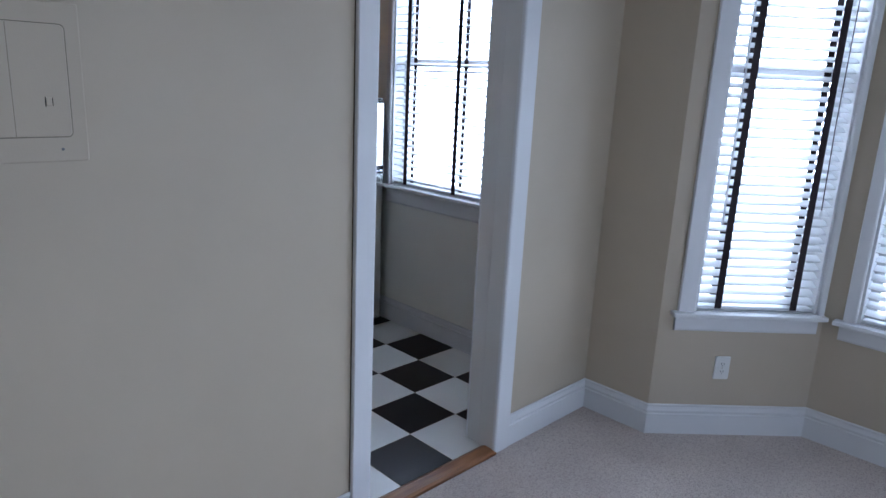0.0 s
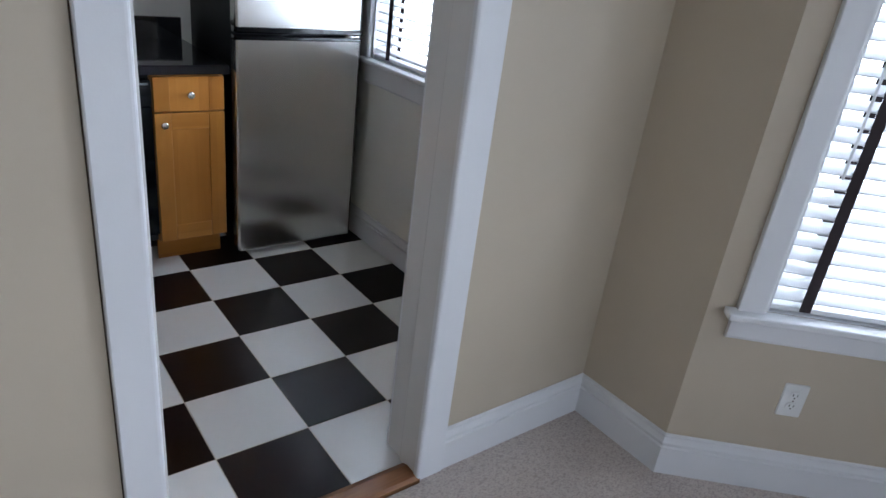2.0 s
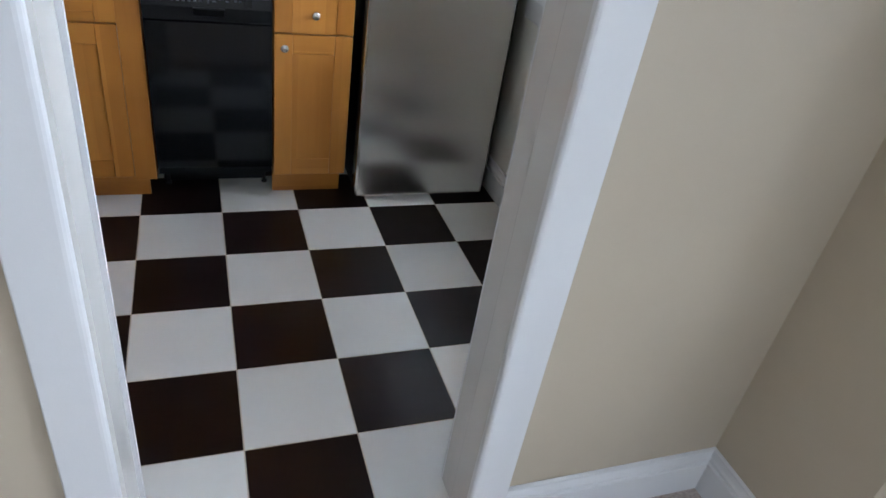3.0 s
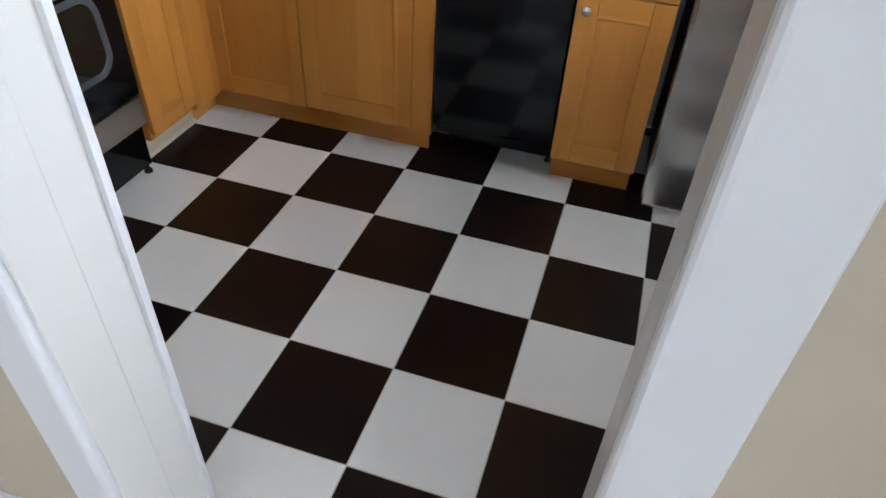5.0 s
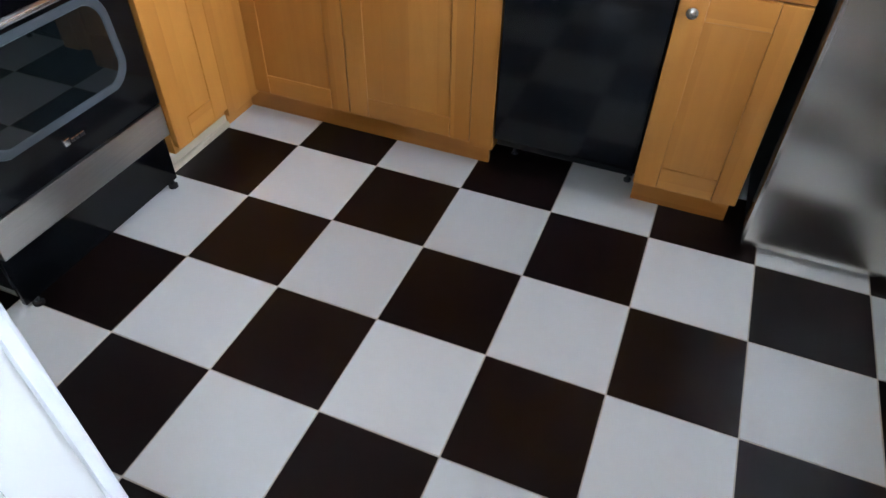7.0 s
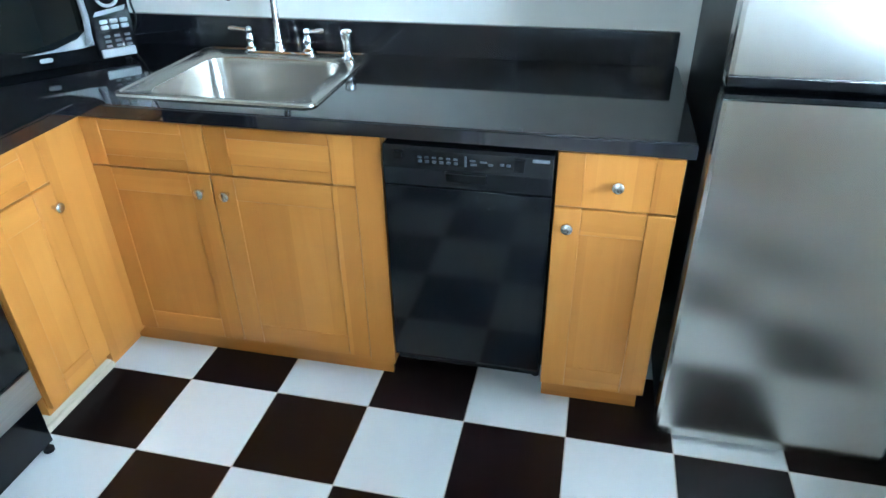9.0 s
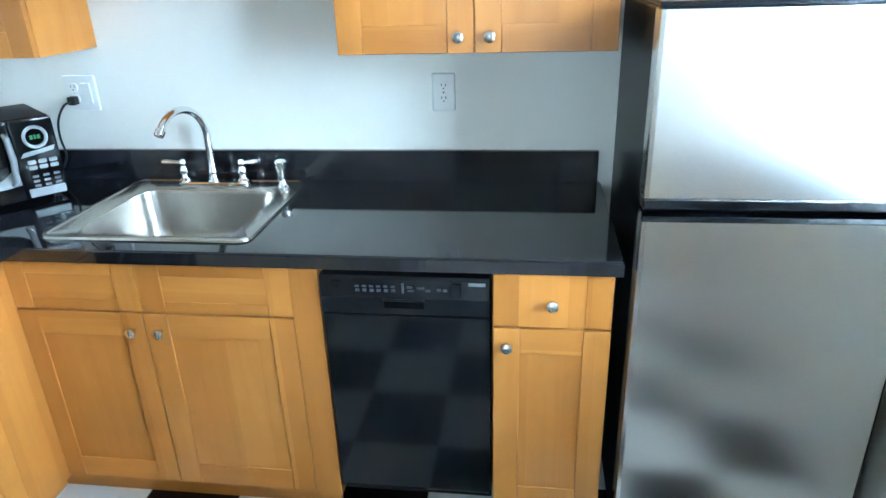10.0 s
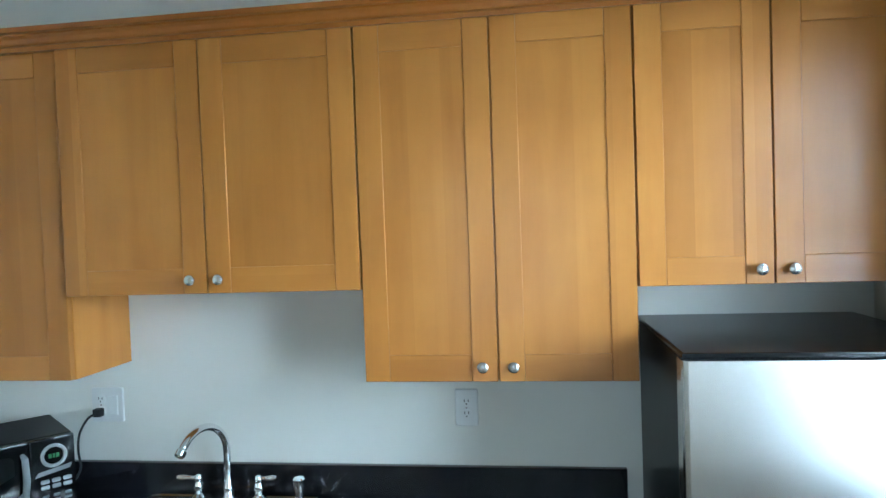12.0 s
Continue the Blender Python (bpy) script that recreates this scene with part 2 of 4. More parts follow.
def cells(bm, us, vs, solid, w0, w1, place):
    """A slab cut into cells, some of them open: one closed skin. place(u, v, w) gives the point."""
    cache = {}

    def vert(i, j, k):
        if (i, j, k) not in cache:
            cache[i, j, k] = bm.verts.new(place(us[i], vs[j], (w0, w1)[k]))
        return cache[i, j, k]

    full = {(i, j) for i in range(len(us) - 1) for j in range(len(vs) - 1) if solid((us[i] + us[i + 1]) / 2, (vs[j] + vs[j + 1]) / 2)}
    for i, j in full:
        for k in (0, 1):
            bm.faces.new([vert(i, j, k), vert(i + 1, j, k), vert(i + 1, j + 1, k), vert(i, j + 1, k)])
        for (di, dj), (a, b) in {(-1, 0): ((i, j), (i, j + 1)), (1, 0): ((i + 1, j), (i + 1, j + 1)), (0, -1): ((i, j), (i + 1, j)), (0, 1): ((i, j + 1), (i + 1, j + 1))}.items():
            if (i + di, j + dj) not in full:
                bm.faces.new([vert(*a, 0), vert(*b, 0), vert(*b, 1), vert(*a, 1)])
    bmesh.ops.recalc_face_normals(bm, faces=bm.faces[:])
    return bm


def rounded(cx, cy, w, h, r, n=5):
    pts = []
    for sx, sy, a0 in ((1, 1, 0), (-1, 1, 90), (-1, -1, 180), (1, -1, 270)):
        for i in range(n + 1):
            a = radians(a0 + 90 * i / n)
            pts.append((cx + sx * (w / 2 - r) + r * math.cos(a), cy + sy * (h / 2 - r) + r * math.sin(a)))
    return pts


def loft(bm, loops, cap0=False, cap1=False, closed=True):
    rings = [[bm.verts.new(p) for p in loop] for loop in loops]
    k = len(rings[0])
    for a, b in zip(rings, rings[1:]):
        for i in range(k if closed else k - 1):
            bm.faces.new((a[i], a[(i + 1) % k], b[(i + 1) % k], b[i]))
    if cap0:
        bm.faces.new(rings[0][::-1])
    if cap1:
        bm.faces.new(rings[-1])
    bmesh.ops.recalc_face_normals(bm, faces=bm.faces[:])
    return bm


def lathe(bm, profile, centre=(0, 0, 0), axis="z", n=20):
    """profile: (radius, height) from base to tip, turned round an axis."""
    def at(r, h, a):
        p, q = r * math.cos(a), r * math.sin(a)
        v = {"z": (p, q, h), "y": (p, h, q), "x": (h, p, q)}[axis]
        return tuple(c + d for c, d in zip(centre, v))
    return loft(bm, [[at(max(r, 1e-4), h, 2 * math.pi * i / n) for i in range(n)] for r, h in profile], True, True)


def tube(bm, pts, radius, n=12):
    """A round bar along points; radius: one number, or one for each point."""
    pts = [Vector(p) for p in pts]
    rs = radius if isinstance(radius, (list, tuple)) else [radius] * len(pts)
    loops, side = [], None
    for i, p in enumerate(pts):
        d = (pts[min(i + 1, len(pts) - 1)] - pts[max(i - 1, 0)]).normalized()
        if side is None:
            side = d.orthogonal().normalized()
        side = (side - d * side.dot(d)).normalized()
        up = d.cross(side)
        loops.append([p + rs[i] * (math.cos(2 * math.pi * k / n) * side + math.sin(2 * math.pi * k / n) * up) for k in range(n)])
    return loft(bm, loops, True, True)


def moulding(bm, path, profile):
    """A trim of one outline (out from the wall, height) along a path; the room lies to the right of it."""
    pts = [Vector((*p, 0)) for p in path]
    ring = []
    for i, p in enumerate(pts):
        ds = [(pts[j + 1] - pts[j]).normalized() for j in (i - 1, i) if 0 <= j < len(pts) - 1]
        ns = [Vector((d.y, -d.x, 0)) for d in ds]
        m = sum(ns, Vector()) / len(ns)
        m = m / m.dot(ns[0])
        ring.append([p + m * o + Vector((0, 0, z)) for o, z in profile])
    return loft(bm, ring, True, True)


def smooth(me, angle=35, largest=0.003):
    """Rounded edges and small curved faces shade smoothly; broad flat faces stay flat."""
    me.set_sharp_from_angle(angle=radians(angle))
    for f in me.polygons:
        f.use_smooth = f.area < largest


ORIGIN = {}


def thing(name, base=(0, 0, 0), label="", category="", group="", kind="", m=None):
    """An Empty at a thing's base. With m its parts are given in its own axes, else in the world's."""
    ob = new(name)
    ob.empty_display_size = 0.1
    ob.matrix_world = m if m is not None else Matrix.Translation(base)
    ORIGIN[ob] = Vector((0, 0, 0)) if m is not None else Vector(base)
    return tagged(ob, label, category, group, kind)


def part(name, bm, mat, parent, label="", soft=False):
    o = ORIGIN[parent]
    bmesh.ops.translate(bm, vec=-o, verts=bm.verts[:])
    me = bpy.data.meshes.new(name)
    bm.to_mesh(me)
    bm.free()
    me.materials.append(mat)
    smooth(me, largest=9.0 if soft else 0.003)
    ob = new(name, me)
    ob.parent = parent
    ORIGIN[ob] = o
    return tagged(ob, label)


def solo(name, bm, mat, label="", category="", group="", kind="", m=None):
    """A thing of one mesh."""
    me = bpy.data.meshes.new(name)
    bm.to_mesh(me)
    bm.free()
    me.materials.append(mat)
    smooth(me)
    ob = new(name, me)
    if m is not None:
        ob.matrix_world = m
    ORIGIN[ob] = Vector((0, 0, 0))
    return tagged(ob, label, category, group, kind)


# ---- plan ----
TILE = 0.3048
KX0, KX1, KY0, KY1 = -2.07, 0.92, -0.196, 1.91      # kitchen
DOOR_L, DOOR_R, DOOR_TOP = -0.535, 0.188, 2.05       # clear opening
LIV_Y = -0.355                                     # living-room face of the door wall
BAY = [(0.90, LIV_Y), (0.90, -0.718), (1.484, -1.248), (1.484, -2.60), (0.90, -3.13), (0.90, -4.4)]
LIV_X0, LIV_Y0 = -3.4, -4.4
H = 2.75
WALL_T = 0.16


def wall(name, m, length, mat, openings=(), thick=WALL_T, u0=0.0, height=H, label="painted wall"):
    """A wall along local x, its room face at local y = 0; openings: (u0, u1, z0, z1)."""
    us = sorted({u0, length, *(o[0] for o in openings), *(o[1] for o in openings)})
    zs = sorted({0.0, height, *(o[2] for o in openings), *(o[3] for o in openings)})
    def solid(u, z):
        return not any(o[0] < u < o[1] and o[2] < z < o[3] for o in openings)
    bm = cells(bmesh.new(), us, zs, solid, 0.0, thick, lambda u, z, w: (u, w, z))
    return solo(name, bm, mat, label, "wall", kind="structure", m=m)


def along(p, q):
    """The frame of a wall from p to q, with the room to the right of that way."""
    return pose(p[0], p[1], 0, 0, 0, math.degrees(math.atan2(q[1] - p[1], q[0] - p[0])))


def dist(p, q):
    return math.hypot(q[0] - p[0], q[1] - p[1])


WIN_TOP = 2.30
KWIN = (0.63, 1.75, 0.945, WIN_TOP)        # kitchen window: along the wall from its back corner
BWIN = (0.160, 0.748, 0.634, WIN_TOP)      # slanted bay wall
FWIN = (0.137, 1.215, 0.63, WIN_TOP)      # bay front wall

m_east = along((KX1, KY1), (KX1, LIV_Y))
m_bay1, m_bay2, m_bay3 = along(BAY[1], BAY[2]), along(BAY[2], BAY[3]), along(BAY[3], BAY[4])
wall("wall_kitchen_east", m_east, KY1 - KY0 + 0.08, WALL_KITCHEN, [KWIN], u0=-WALL_T, label="off-white painted kitchen wall with a window")
wall("wall_bay_return", along(BAY[0], BAY[1]), dist(BAY[0], BAY[1]), WALL_TAN, u0=-0.095, label="short tan painted wall beside the bay")
wall("wall_bay_slanted", m_bay1, dist(BAY[1], BAY[2]) + 0.06, WALL_TAN, [BWIN], label="slanted tan bay wall with a tall window")
wall("wall_bay_front", m_bay2, dist(BAY[2], BAY[3]), WALL_TAN, [FWIN], u0=-0.003, label="tan bay front wall with a window")
wall("wall_bay_far", m_bay3, dist(BAY[3], BAY[4]), WALL_TAN, [BWIN], label="slanted tan bay wall")
wall("wall_living_east", along(BAY[4], BAY[5]), dist(BAY[4], BAY[5]) + WALL_T, WALL_TAN, label="tan painted wall")
m_south = along((KX1, LIV_Y0), (LIV_X0, LIV_Y0))
SWIN = [(0.30, 1.40, 0.63, WIN_TOP), (1.62, 2.72, 0.63, WIN_TOP)]   # unseen windows behind the walker, added to light door wall and kitchen
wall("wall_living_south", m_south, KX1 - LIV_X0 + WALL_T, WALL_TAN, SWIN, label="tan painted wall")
wall("wall_living_west", along((LIV_X0, LIV_Y0), (LIV_X0, LIV_Y)), LIV_Y - LIV_Y0, WALL_TAN, label="tan painted wall")
wall("wall_kitchen_north", along((KX0, KY1), (KX1, KY1)), KX1 - KX0, WALL_KITCHEN, u0=-WALL_T, label="off-white painted kitchen wall behind the counter")
wall("wall_kitchen_west", along((KX0, KY0), (KX0, KY1)), KY1 - KY0, WALL_KITCHEN, label="off-white painted kitchen wall")
# the wall between living room and kitchen, with the doorway
m_door = along((LIV_X0, LIV_Y), (KX1, LIV_Y))
wall("wall_doorway", m_door, KX1 - LIV_X0, WALL_TAN, [(DOOR_L - 0.018 - LIV_X0, DOOR_R + 0.018 - LIV_X0, -1, DOOR_TOP + 0.018)], thick=KY0 - LIV_Y, u0=-WALL_T, label="tan painted wall with a doorway to the kitchen")

solo("ceiling", boxed(LIV_X0 - WALL_T, 1.9, LIV_Y0 - WALL_T, KY1 + WALL_T, H, H + 0.12), CEILING, "plain white ceiling", "ceiling", kind="structure")

# ---- floors ----
def carpet():
    bm = bmesh.new()
    pts = [(LIV_X0, LIV_Y0), (KX1, LIV_Y0), *reversed(BAY[1:5]), (KX1, LIV_Y), (DOOR_R, LIV_Y), (DOOR_R, -0.384), (DOOR_L, -0.384), (DOOR_L, LIV_Y), (LIV_X0, LIV_Y)]
    prism(bm, pts, -0.10, 0.0)
    return solo("floor_carpet", bm, CARPET, "beige looped-pile carpet, wall to wall", "carpet", kind="structure")


carpet()
solo("ground", boxed(-60, 60, -60, 60, -0.6, -0.5), GROUT, "plain ground outside the house", "ground", kind="structure")


def threshold():
    bm = bmesh.new()
    prism(bm, [(-0.390, -0.04), (-0.390, -0.014), (-0.376, -0.014), (-0.376, 0.006), (-0.366, 0.014), (-0.312, 0.014), (-0.291, 0.004), (-0.291, -0.04)], DOOR_L, DOOR_R, "x")
    return solo("threshold", bm, OAK, "worn oak threshold strip in the doorway", "threshold", kind="structure")


threshold()


def kitchen_floor():
    bed = solo("floor_kitchen", boxed(KX0, KX1, -0.291, KY1, -0.10, -0.0012), GROUT, "black and white chequered tile floor", "floor", kind="structure")
    gap, made = 0.0016, {}
    for i in range(-7, 4):
        for j in range(-1, 7):
            x0, x1 = max(i * TILE + gap, KX0 + 0.002), min((i + 1) * TILE - gap, KX1 - 0.002)
            y0, y1 = max(j * TILE + gap, -0.289), min((j + 1) * TILE - gap, KY1 - 0.002)
            if x1 - x0 < 0.01 or y1 - y0 < 0.01:
                continue
            dark = (i + j) % 2 == 0
            key = (dark, round(x1 - x0, 4), round(y1 - y0, 4))
            if key not in made:
                me = bpy.data.meshes.new("tile")
                b = boxed(0, x1 - x0, 0, y1 - y0, -0.006, 0.0, bevel=0.0009)
                b.to_mesh(me)
                b.free()
                me.materials.append(TILE_BLACK if dark else TILE_WHITE)
                made[key] = me
            t = new("tile", made[key])
            t.parent = bed
            t.location = (x0, y0, random.uniform(-0.0003, 0.0003))
            t.rotation_euler = (random.uniform(-0.0006, 0.0006), random.uniform(-0.0006, 0.0006), random.uniform(-0.001, 0.001))


# ---- trim ----
BASE_PROFILE = [(0, 0), (0.016, 0), (0.016, 0.103), (0.010, 0.107), (0.010, 0.111), (0.0145, 0.116), (0.0145, 0.122), (0.010, 0.128), (0.005, 0.138), (0.0085, 0.142), (0.0085, 0.148), (0.003, 0.152), (0, 0.152)]


def baseboard(path, label):
    return solo("baseboard", moulding(bmesh.new(), path, BASE_PROFILE), TRIM, label, "baseboard", kind="structure")


CAS_OUT_L, CAS_OUT_R = -0.6195, 0.2725
baseboard([(CAS_OUT_R, LIV_Y), BAY[0], BAY[1], BAY[2], BAY[3], BAY[4], BAY[5], (LIV_X0, LIV_Y0), (LIV_X0, LIV_Y), (CAS_OUT_L, LIV_Y)], "tall white moulded baseboard along the carpet")
baseboard([(KX1, KY1), (KX1, KY0), (DOOR_R + 0.1, KY0)], "white moulded baseboard along the tile floor")


def casing_outline(x0, x1, y, out):
    """Door or window casing, seen from above: x0 is the edge at the opening, x1 the outer edge; out: -1 or 1 along y."""
    s = 1 if x1 > x0 else -1
    w = abs(x1 - x0)
    pts = [(0, 0), (0, 0.012), (0.002, 0.016), (0.006, 0.019), (0.011, 0.020), (w - 0.003, 0.020), (w, 0.017), (w, 0)]
    return [(x0 + s * p, y + out * q) for p, q in pts]


def door_frame():
    f = thing("door_frame_1", (DOOR_L, LIV_Y, 0), "white painted door casing and jambs, no door hung", "door frame", kind="structure")
    t = 0.018
    ym = LIV_Y + 0.085
    for side, x in ((-1, DOOR_L), (1, DOOR_R)):
        part("jamb", boxed(*sorted((x, x + side * t)), LIV_Y - 0.003, KY0 + 0.003, 0.0, DOOR_TOP, bevel=0.0015), JAMB, f)
        r = 0.004
        lip = [(x + side * 0.001, LIV_Y - 0.0025), (x - side * 0.007, LIV_Y - 0.0025), (x - side * 0.007, ym - r), (x - side * (0.007 - r * 0.3), ym - r * 0.3), (x - side * (0.007 - r), ym), (x + side * 0.001, ym)]
        part("jamb_rebate", prism(bmesh.new(), lip, 0.0, DOOR_TOP), JAMB, f)
    part("head_jamb", boxed(DOOR_L - t, DOOR_R + t, LIV_Y - 0.004, KY0 + 0.004, DOOR_TOP, DOOR_TOP + t), TRIM, f)
    for y, out, inset in ((LIV_Y, -1, -0.011), (KY0, 1, 0.002)):
        part("casing", prism(bmesh.new(), casing_outline(DOOR_L - inset * (0 if out < 0 else -5), CAS_OUT_L, y, out), 0.0, DOOR_TOP + 0.005), TRIM, f)
        part("casing", prism(bmesh.new(), casing_outline(DOOR_R + inset, CAS_OUT_R, y, out), 0.0, DOOR_TOP + 0.005), TRIM, f)
        part("head_casing", boxed(CAS_OUT_L, CAS_OUT_R, *sorted((y, y + out * 0.022)), DOOR_TOP + 0.005, DOOR_TOP + 0.11, bevel=0.003), TRIM, f)
    # solid strip: the shade between casing and wall is put in as dark brown
    part("wall_gap", boxed(CAS_OUT_L - 0.0025, CAS_OUT_L + 0.001, LIV_Y - 0.003, LIV_Y + 0.001, 0.0, DOOR_TOP + 0.1), GAP_SHADE, f, "dark brown strip for the shade in the gap beside the casing")
    return f


door_frame()


# ---- windows and blinds ----
def window(name, m, opening, sill_reach, casings, label, meeting=1.72, depth=WALL_T, apron=0.077, gain=0.68, lamp=(1.3, 0.8, -28), spread=(1.2, 0.8)):
    """Sash window, casing, sill and apron in a wall's axes."""
    u0, u1, z0, z1 = opening
    w = thing(name, label=label, category="window", kind="structure", m=m)
    t = 0.012
    for a, b in ((u0, u0 + t), (u1 - t, u1)):
        part("window_jamb", boxed(a, b, 0.0, depth, z0, z1), TRIM, w)
    part("window_head", boxed(u0 + t, u1 - t, 0.0, depth, z1 - t, z1), TRIM, w)
    for lo, hi, y in ((z0, meeting + 0.02, 0.085), (meeting - 0.02, z1 - t, 0.115)):
        s = part("sash", cells(bmesh.new(), [u0 + t, u0 + t + 0.04, u1 - t - 0.04, u1 - t], [lo, lo + 0.05, hi - 0.04, hi],
                               lambda u, z, lo=lo, hi=hi: not (u0 + t + 0.04 < u < u1 - t - 0.04 and lo + 0.05 < z < hi - 0.04), y, y + 0.03, lambda u, z, v: (u, v, z)), TRIM, w)
        g = part("pane", boxed(u0 + t + 0.035, u1 - t - 0.035, y + 0.013, y + 0.017, lo + 0.045, hi - 0.035), GLASS, s)
        g.visible_shadow = False
    a, b = sill_reach
    part("window_sill", boxed(a, b, -0.055, 0.0, z0 - 0.022, z0, bevel=0.006, seg=3), TRIM, w)
    part("stool", boxed(u0 + t, u1 - t, 0.0, depth - 0.02, z0 - 0.02, z0 + 0.002), TRIM, w)
    outline = [(0.0, 0.0), (-0.014, 0.003), (-0.018, 0.012), (-0.018, apron - 0.009), (-0.022, apron - 0.003), (-0.022, apron), (0.0, apron)]
    part("apron", prism(bmesh.new(), [(p, z0 - 0.022 - apron + q) for p, q in outline], a + 0.025, b - 0.025, "x"), TRIM, w)
    for side, x1 in zip((u0, u1), casings):
        if abs(x1 - side) > 0.02:
            part("casing", prism(bmesh.new(), casing_outline(side, x1, 0.0, -1), z0, z1 + 0.1), TRIM, w)
    part("head_casing", boxed(min(casings[0], u0), max(casings[1], u1), -0.026, 0.0, z1 + 0.1, z1 + 0.13, bevel=0.004), TRIM, w)
    part("head_casing", boxed(u0, u1, -0.02, 0.0, z1, z1 + 0.1, bevel=0.003), TRIM, w)
    window_light(m @ pose((u0 + u1) / 2, depth + lamp[0], (z0 + z1) / 2 + lamp[1], lamp[2], 0, 0), u1 - u0 + spread[0], z1 - z0 + spread[1], gain)
    return w


def slat_outline(width, crown, thick, n=4):
    top = [(width * (i / n - 0.5), crown * (1 - (2 * i / n - 1) ** 2)) for i in range(n + 1)]
    return top + [(p, q - thick) for p, q in reversed(top)]


def blind(m, opening, tapes, tilt, label, wand=None, cord=None, y=0.035):
    """A slatted blind with cloth tapes, hung inside a window's opening."""
    u0, u1, z0, z1 = opening
    u0, u1 = u0 + 0.016, u1 - 0.016
    b = thing("venetian_blind", label=label, category="blind", group="slatted window blinds", m=m)
    pitch, deep = 0.0425, 0.050
    part("head_rail", boxed(u0, u1, y - 0.028, y + 0.03, z1 - 0.07, z1 - 0.014, bevel=0.003), BLIND_WHITE, b)
    part("bottom_rail", boxed(u0, u1, y - 0.025, y + 0.025, z0 + 0.006, z0 + 0.022, bevel=0.003), BLIND_WHITE, b)
    c, s = math.cos(radians(tilt)), math.sin(radians(tilt))
    outline = [(p * c - q * s, p * s + q * c) for p, q in slat_outline(deep, 0.003, 0.0042)]
    bm = prism(bmesh.new(), outline, u0, u1, "x")
    me = bpy.data.meshes.new("slat")
    bm.to_mesh(me)
    bm.free()
    me.materials.append(BLIND_WHITE)
    smooth(me, 50, 9.0)
    z, k = z0 + 0.052, 0
    top = z1 - 0.085
    while z < top:
        o = new("slat", me)
        o.parent = b
        o.location = (random.uniform(-0.002, 0.002), y, z)
        o.rotation_euler = (radians(random.uniform(-1.6, 1.6)), radians(random.uniform(-0.12, 0.12)), 0)
        z += pitch
        k += 1
    for tu in tapes:
        for yy in (y - 0.031, y + 0.030):
            part("tape", boxed(tu - 0.016, tu + 0.016, yy - 0.0006, yy + 0.0006, z0 + 0.012, z1 - 0.05), TAPE, b, "dark brown cloth tape")
        rungs = bmesh.new()
        for i in range(k):
            zz = z0 + 0.052 + i * pitch - 0.006
            box(rungs, tu - 0.011, tu + 0.011, y - 0.030, y + 0.030, zz - 0.0007, zz + 0.0007)
        tagged(part("ladder_rungs", rungs, TAPE, b), kind="stuff")
    if wand:
        part("wand", tube(bmesh.new(), [(wand, y - 0.04, z1 - 0.08), (wand, y - 0.04, 1.05)], 0.004, 8), BLIND_WHITE, b, "white tilt wand")
    if cord:
        part("pull_cord", tube(bmesh.new(), [(cord, y - 0.036, z1 - 0.08), (cord - 0.004, y - 0.037, 1.5), (cord + 0.004, y - 0.037, 1.13)], 0.0022, 6), TAPE, b, "brown pull cord")
        part("tassel", lathe(bmesh.new(), [(0.003, 0.03), (0.006, 0.022), (0.009, 0.0)], (cord + 0.004, y - 0.037, 1.10), n=10), BLIND_WHITE, b)
    return b


window("window_1", m_bay1, BWIN, (0.046, 0.780), (0.078, 0.777), "tall sash window with white casing in the slanted bay wall")
blind(m_bay1, BWIN, (0.272, 0.634), 24, "white slatted blind with dark tapes, slats open, bay window", wand=0.230, cord=0.675)
window("window_2", m_bay2, FWIN, (0.05, 1.302), (0.083, 1.269), "sash window with white casing in the bay front", gain=1.3, spread=(1.8, 0.9))
blind(m_bay2, FWIN, (0.270, 0.676, 1.082), 24, "white slatted blind with dark tapes, slats open, bay front window", wand=0.20)
window("window_4", m_bay3, BWIN, (0.046, 0.780), (0.078, 0.777), "tall sash window with white casing in the far slanted bay wall", gain=0.3)
blind(m_bay3, BWIN, (0.272, 0.634), 16, "white slatted blind with dark tapes, slats open, far bay window")
# added unseen south windows: their lamps brighten surfaces that face the living room
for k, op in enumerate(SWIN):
    window("window_%d" % (5 + k), m_south, op, (op[0] - 0.10, op[1] + 0.10), (op[0] - 0.09, op[1] + 0.09), "unseen window added for light from behind the walker", gain=0.20, lamp=(0.12, 0.05, -6), spread=(0.6, 0.3))
window("window_3", m_east, KWIN, (0.585, 1.79), (0.59, 1.83), "kitchen sash window beside the refrigerator", apron=0.10, gain=0.97, lamp=(0.6, 0.3, -12), spread=(1.4, 1.0))
blind(m_east, KWIN, (0.768, 1.208, 1.640), 13, "white slatted blind with dark tapes, slats open, kitchen window")
kitchen_floor()


def backdrop():
    """The hazy bright street: one bent screen round the bay and the kitchen window."""
    mat = material("bright_haze", (0.8, 0.8, 0.8), 1.0)
    b = mat.node_tree.nodes["Principled BSDF"]
    b.inputs["Emission Color"].default_value = (*SKY_COLOUR, 1)
    b.inputs["Emission Strength"].default_value = SKY_RADIANCE * 0.38
    line = [(1.3, 4.2), (3.2, 3.2), (4.4, 1.0), (4.8, -1.9), (4.3, -4.6), (3.0, -6.4), (1.3, -7.4)]
    outer = [(x + 0.03, y) for x, y in reversed(line)]
    return solo("backdrop", prism(bmesh.new(), line + outer, -0.5, 5.0), mat, "overexposed white daylight outside the windows", "backdrop", kind="structure")


backdrop()

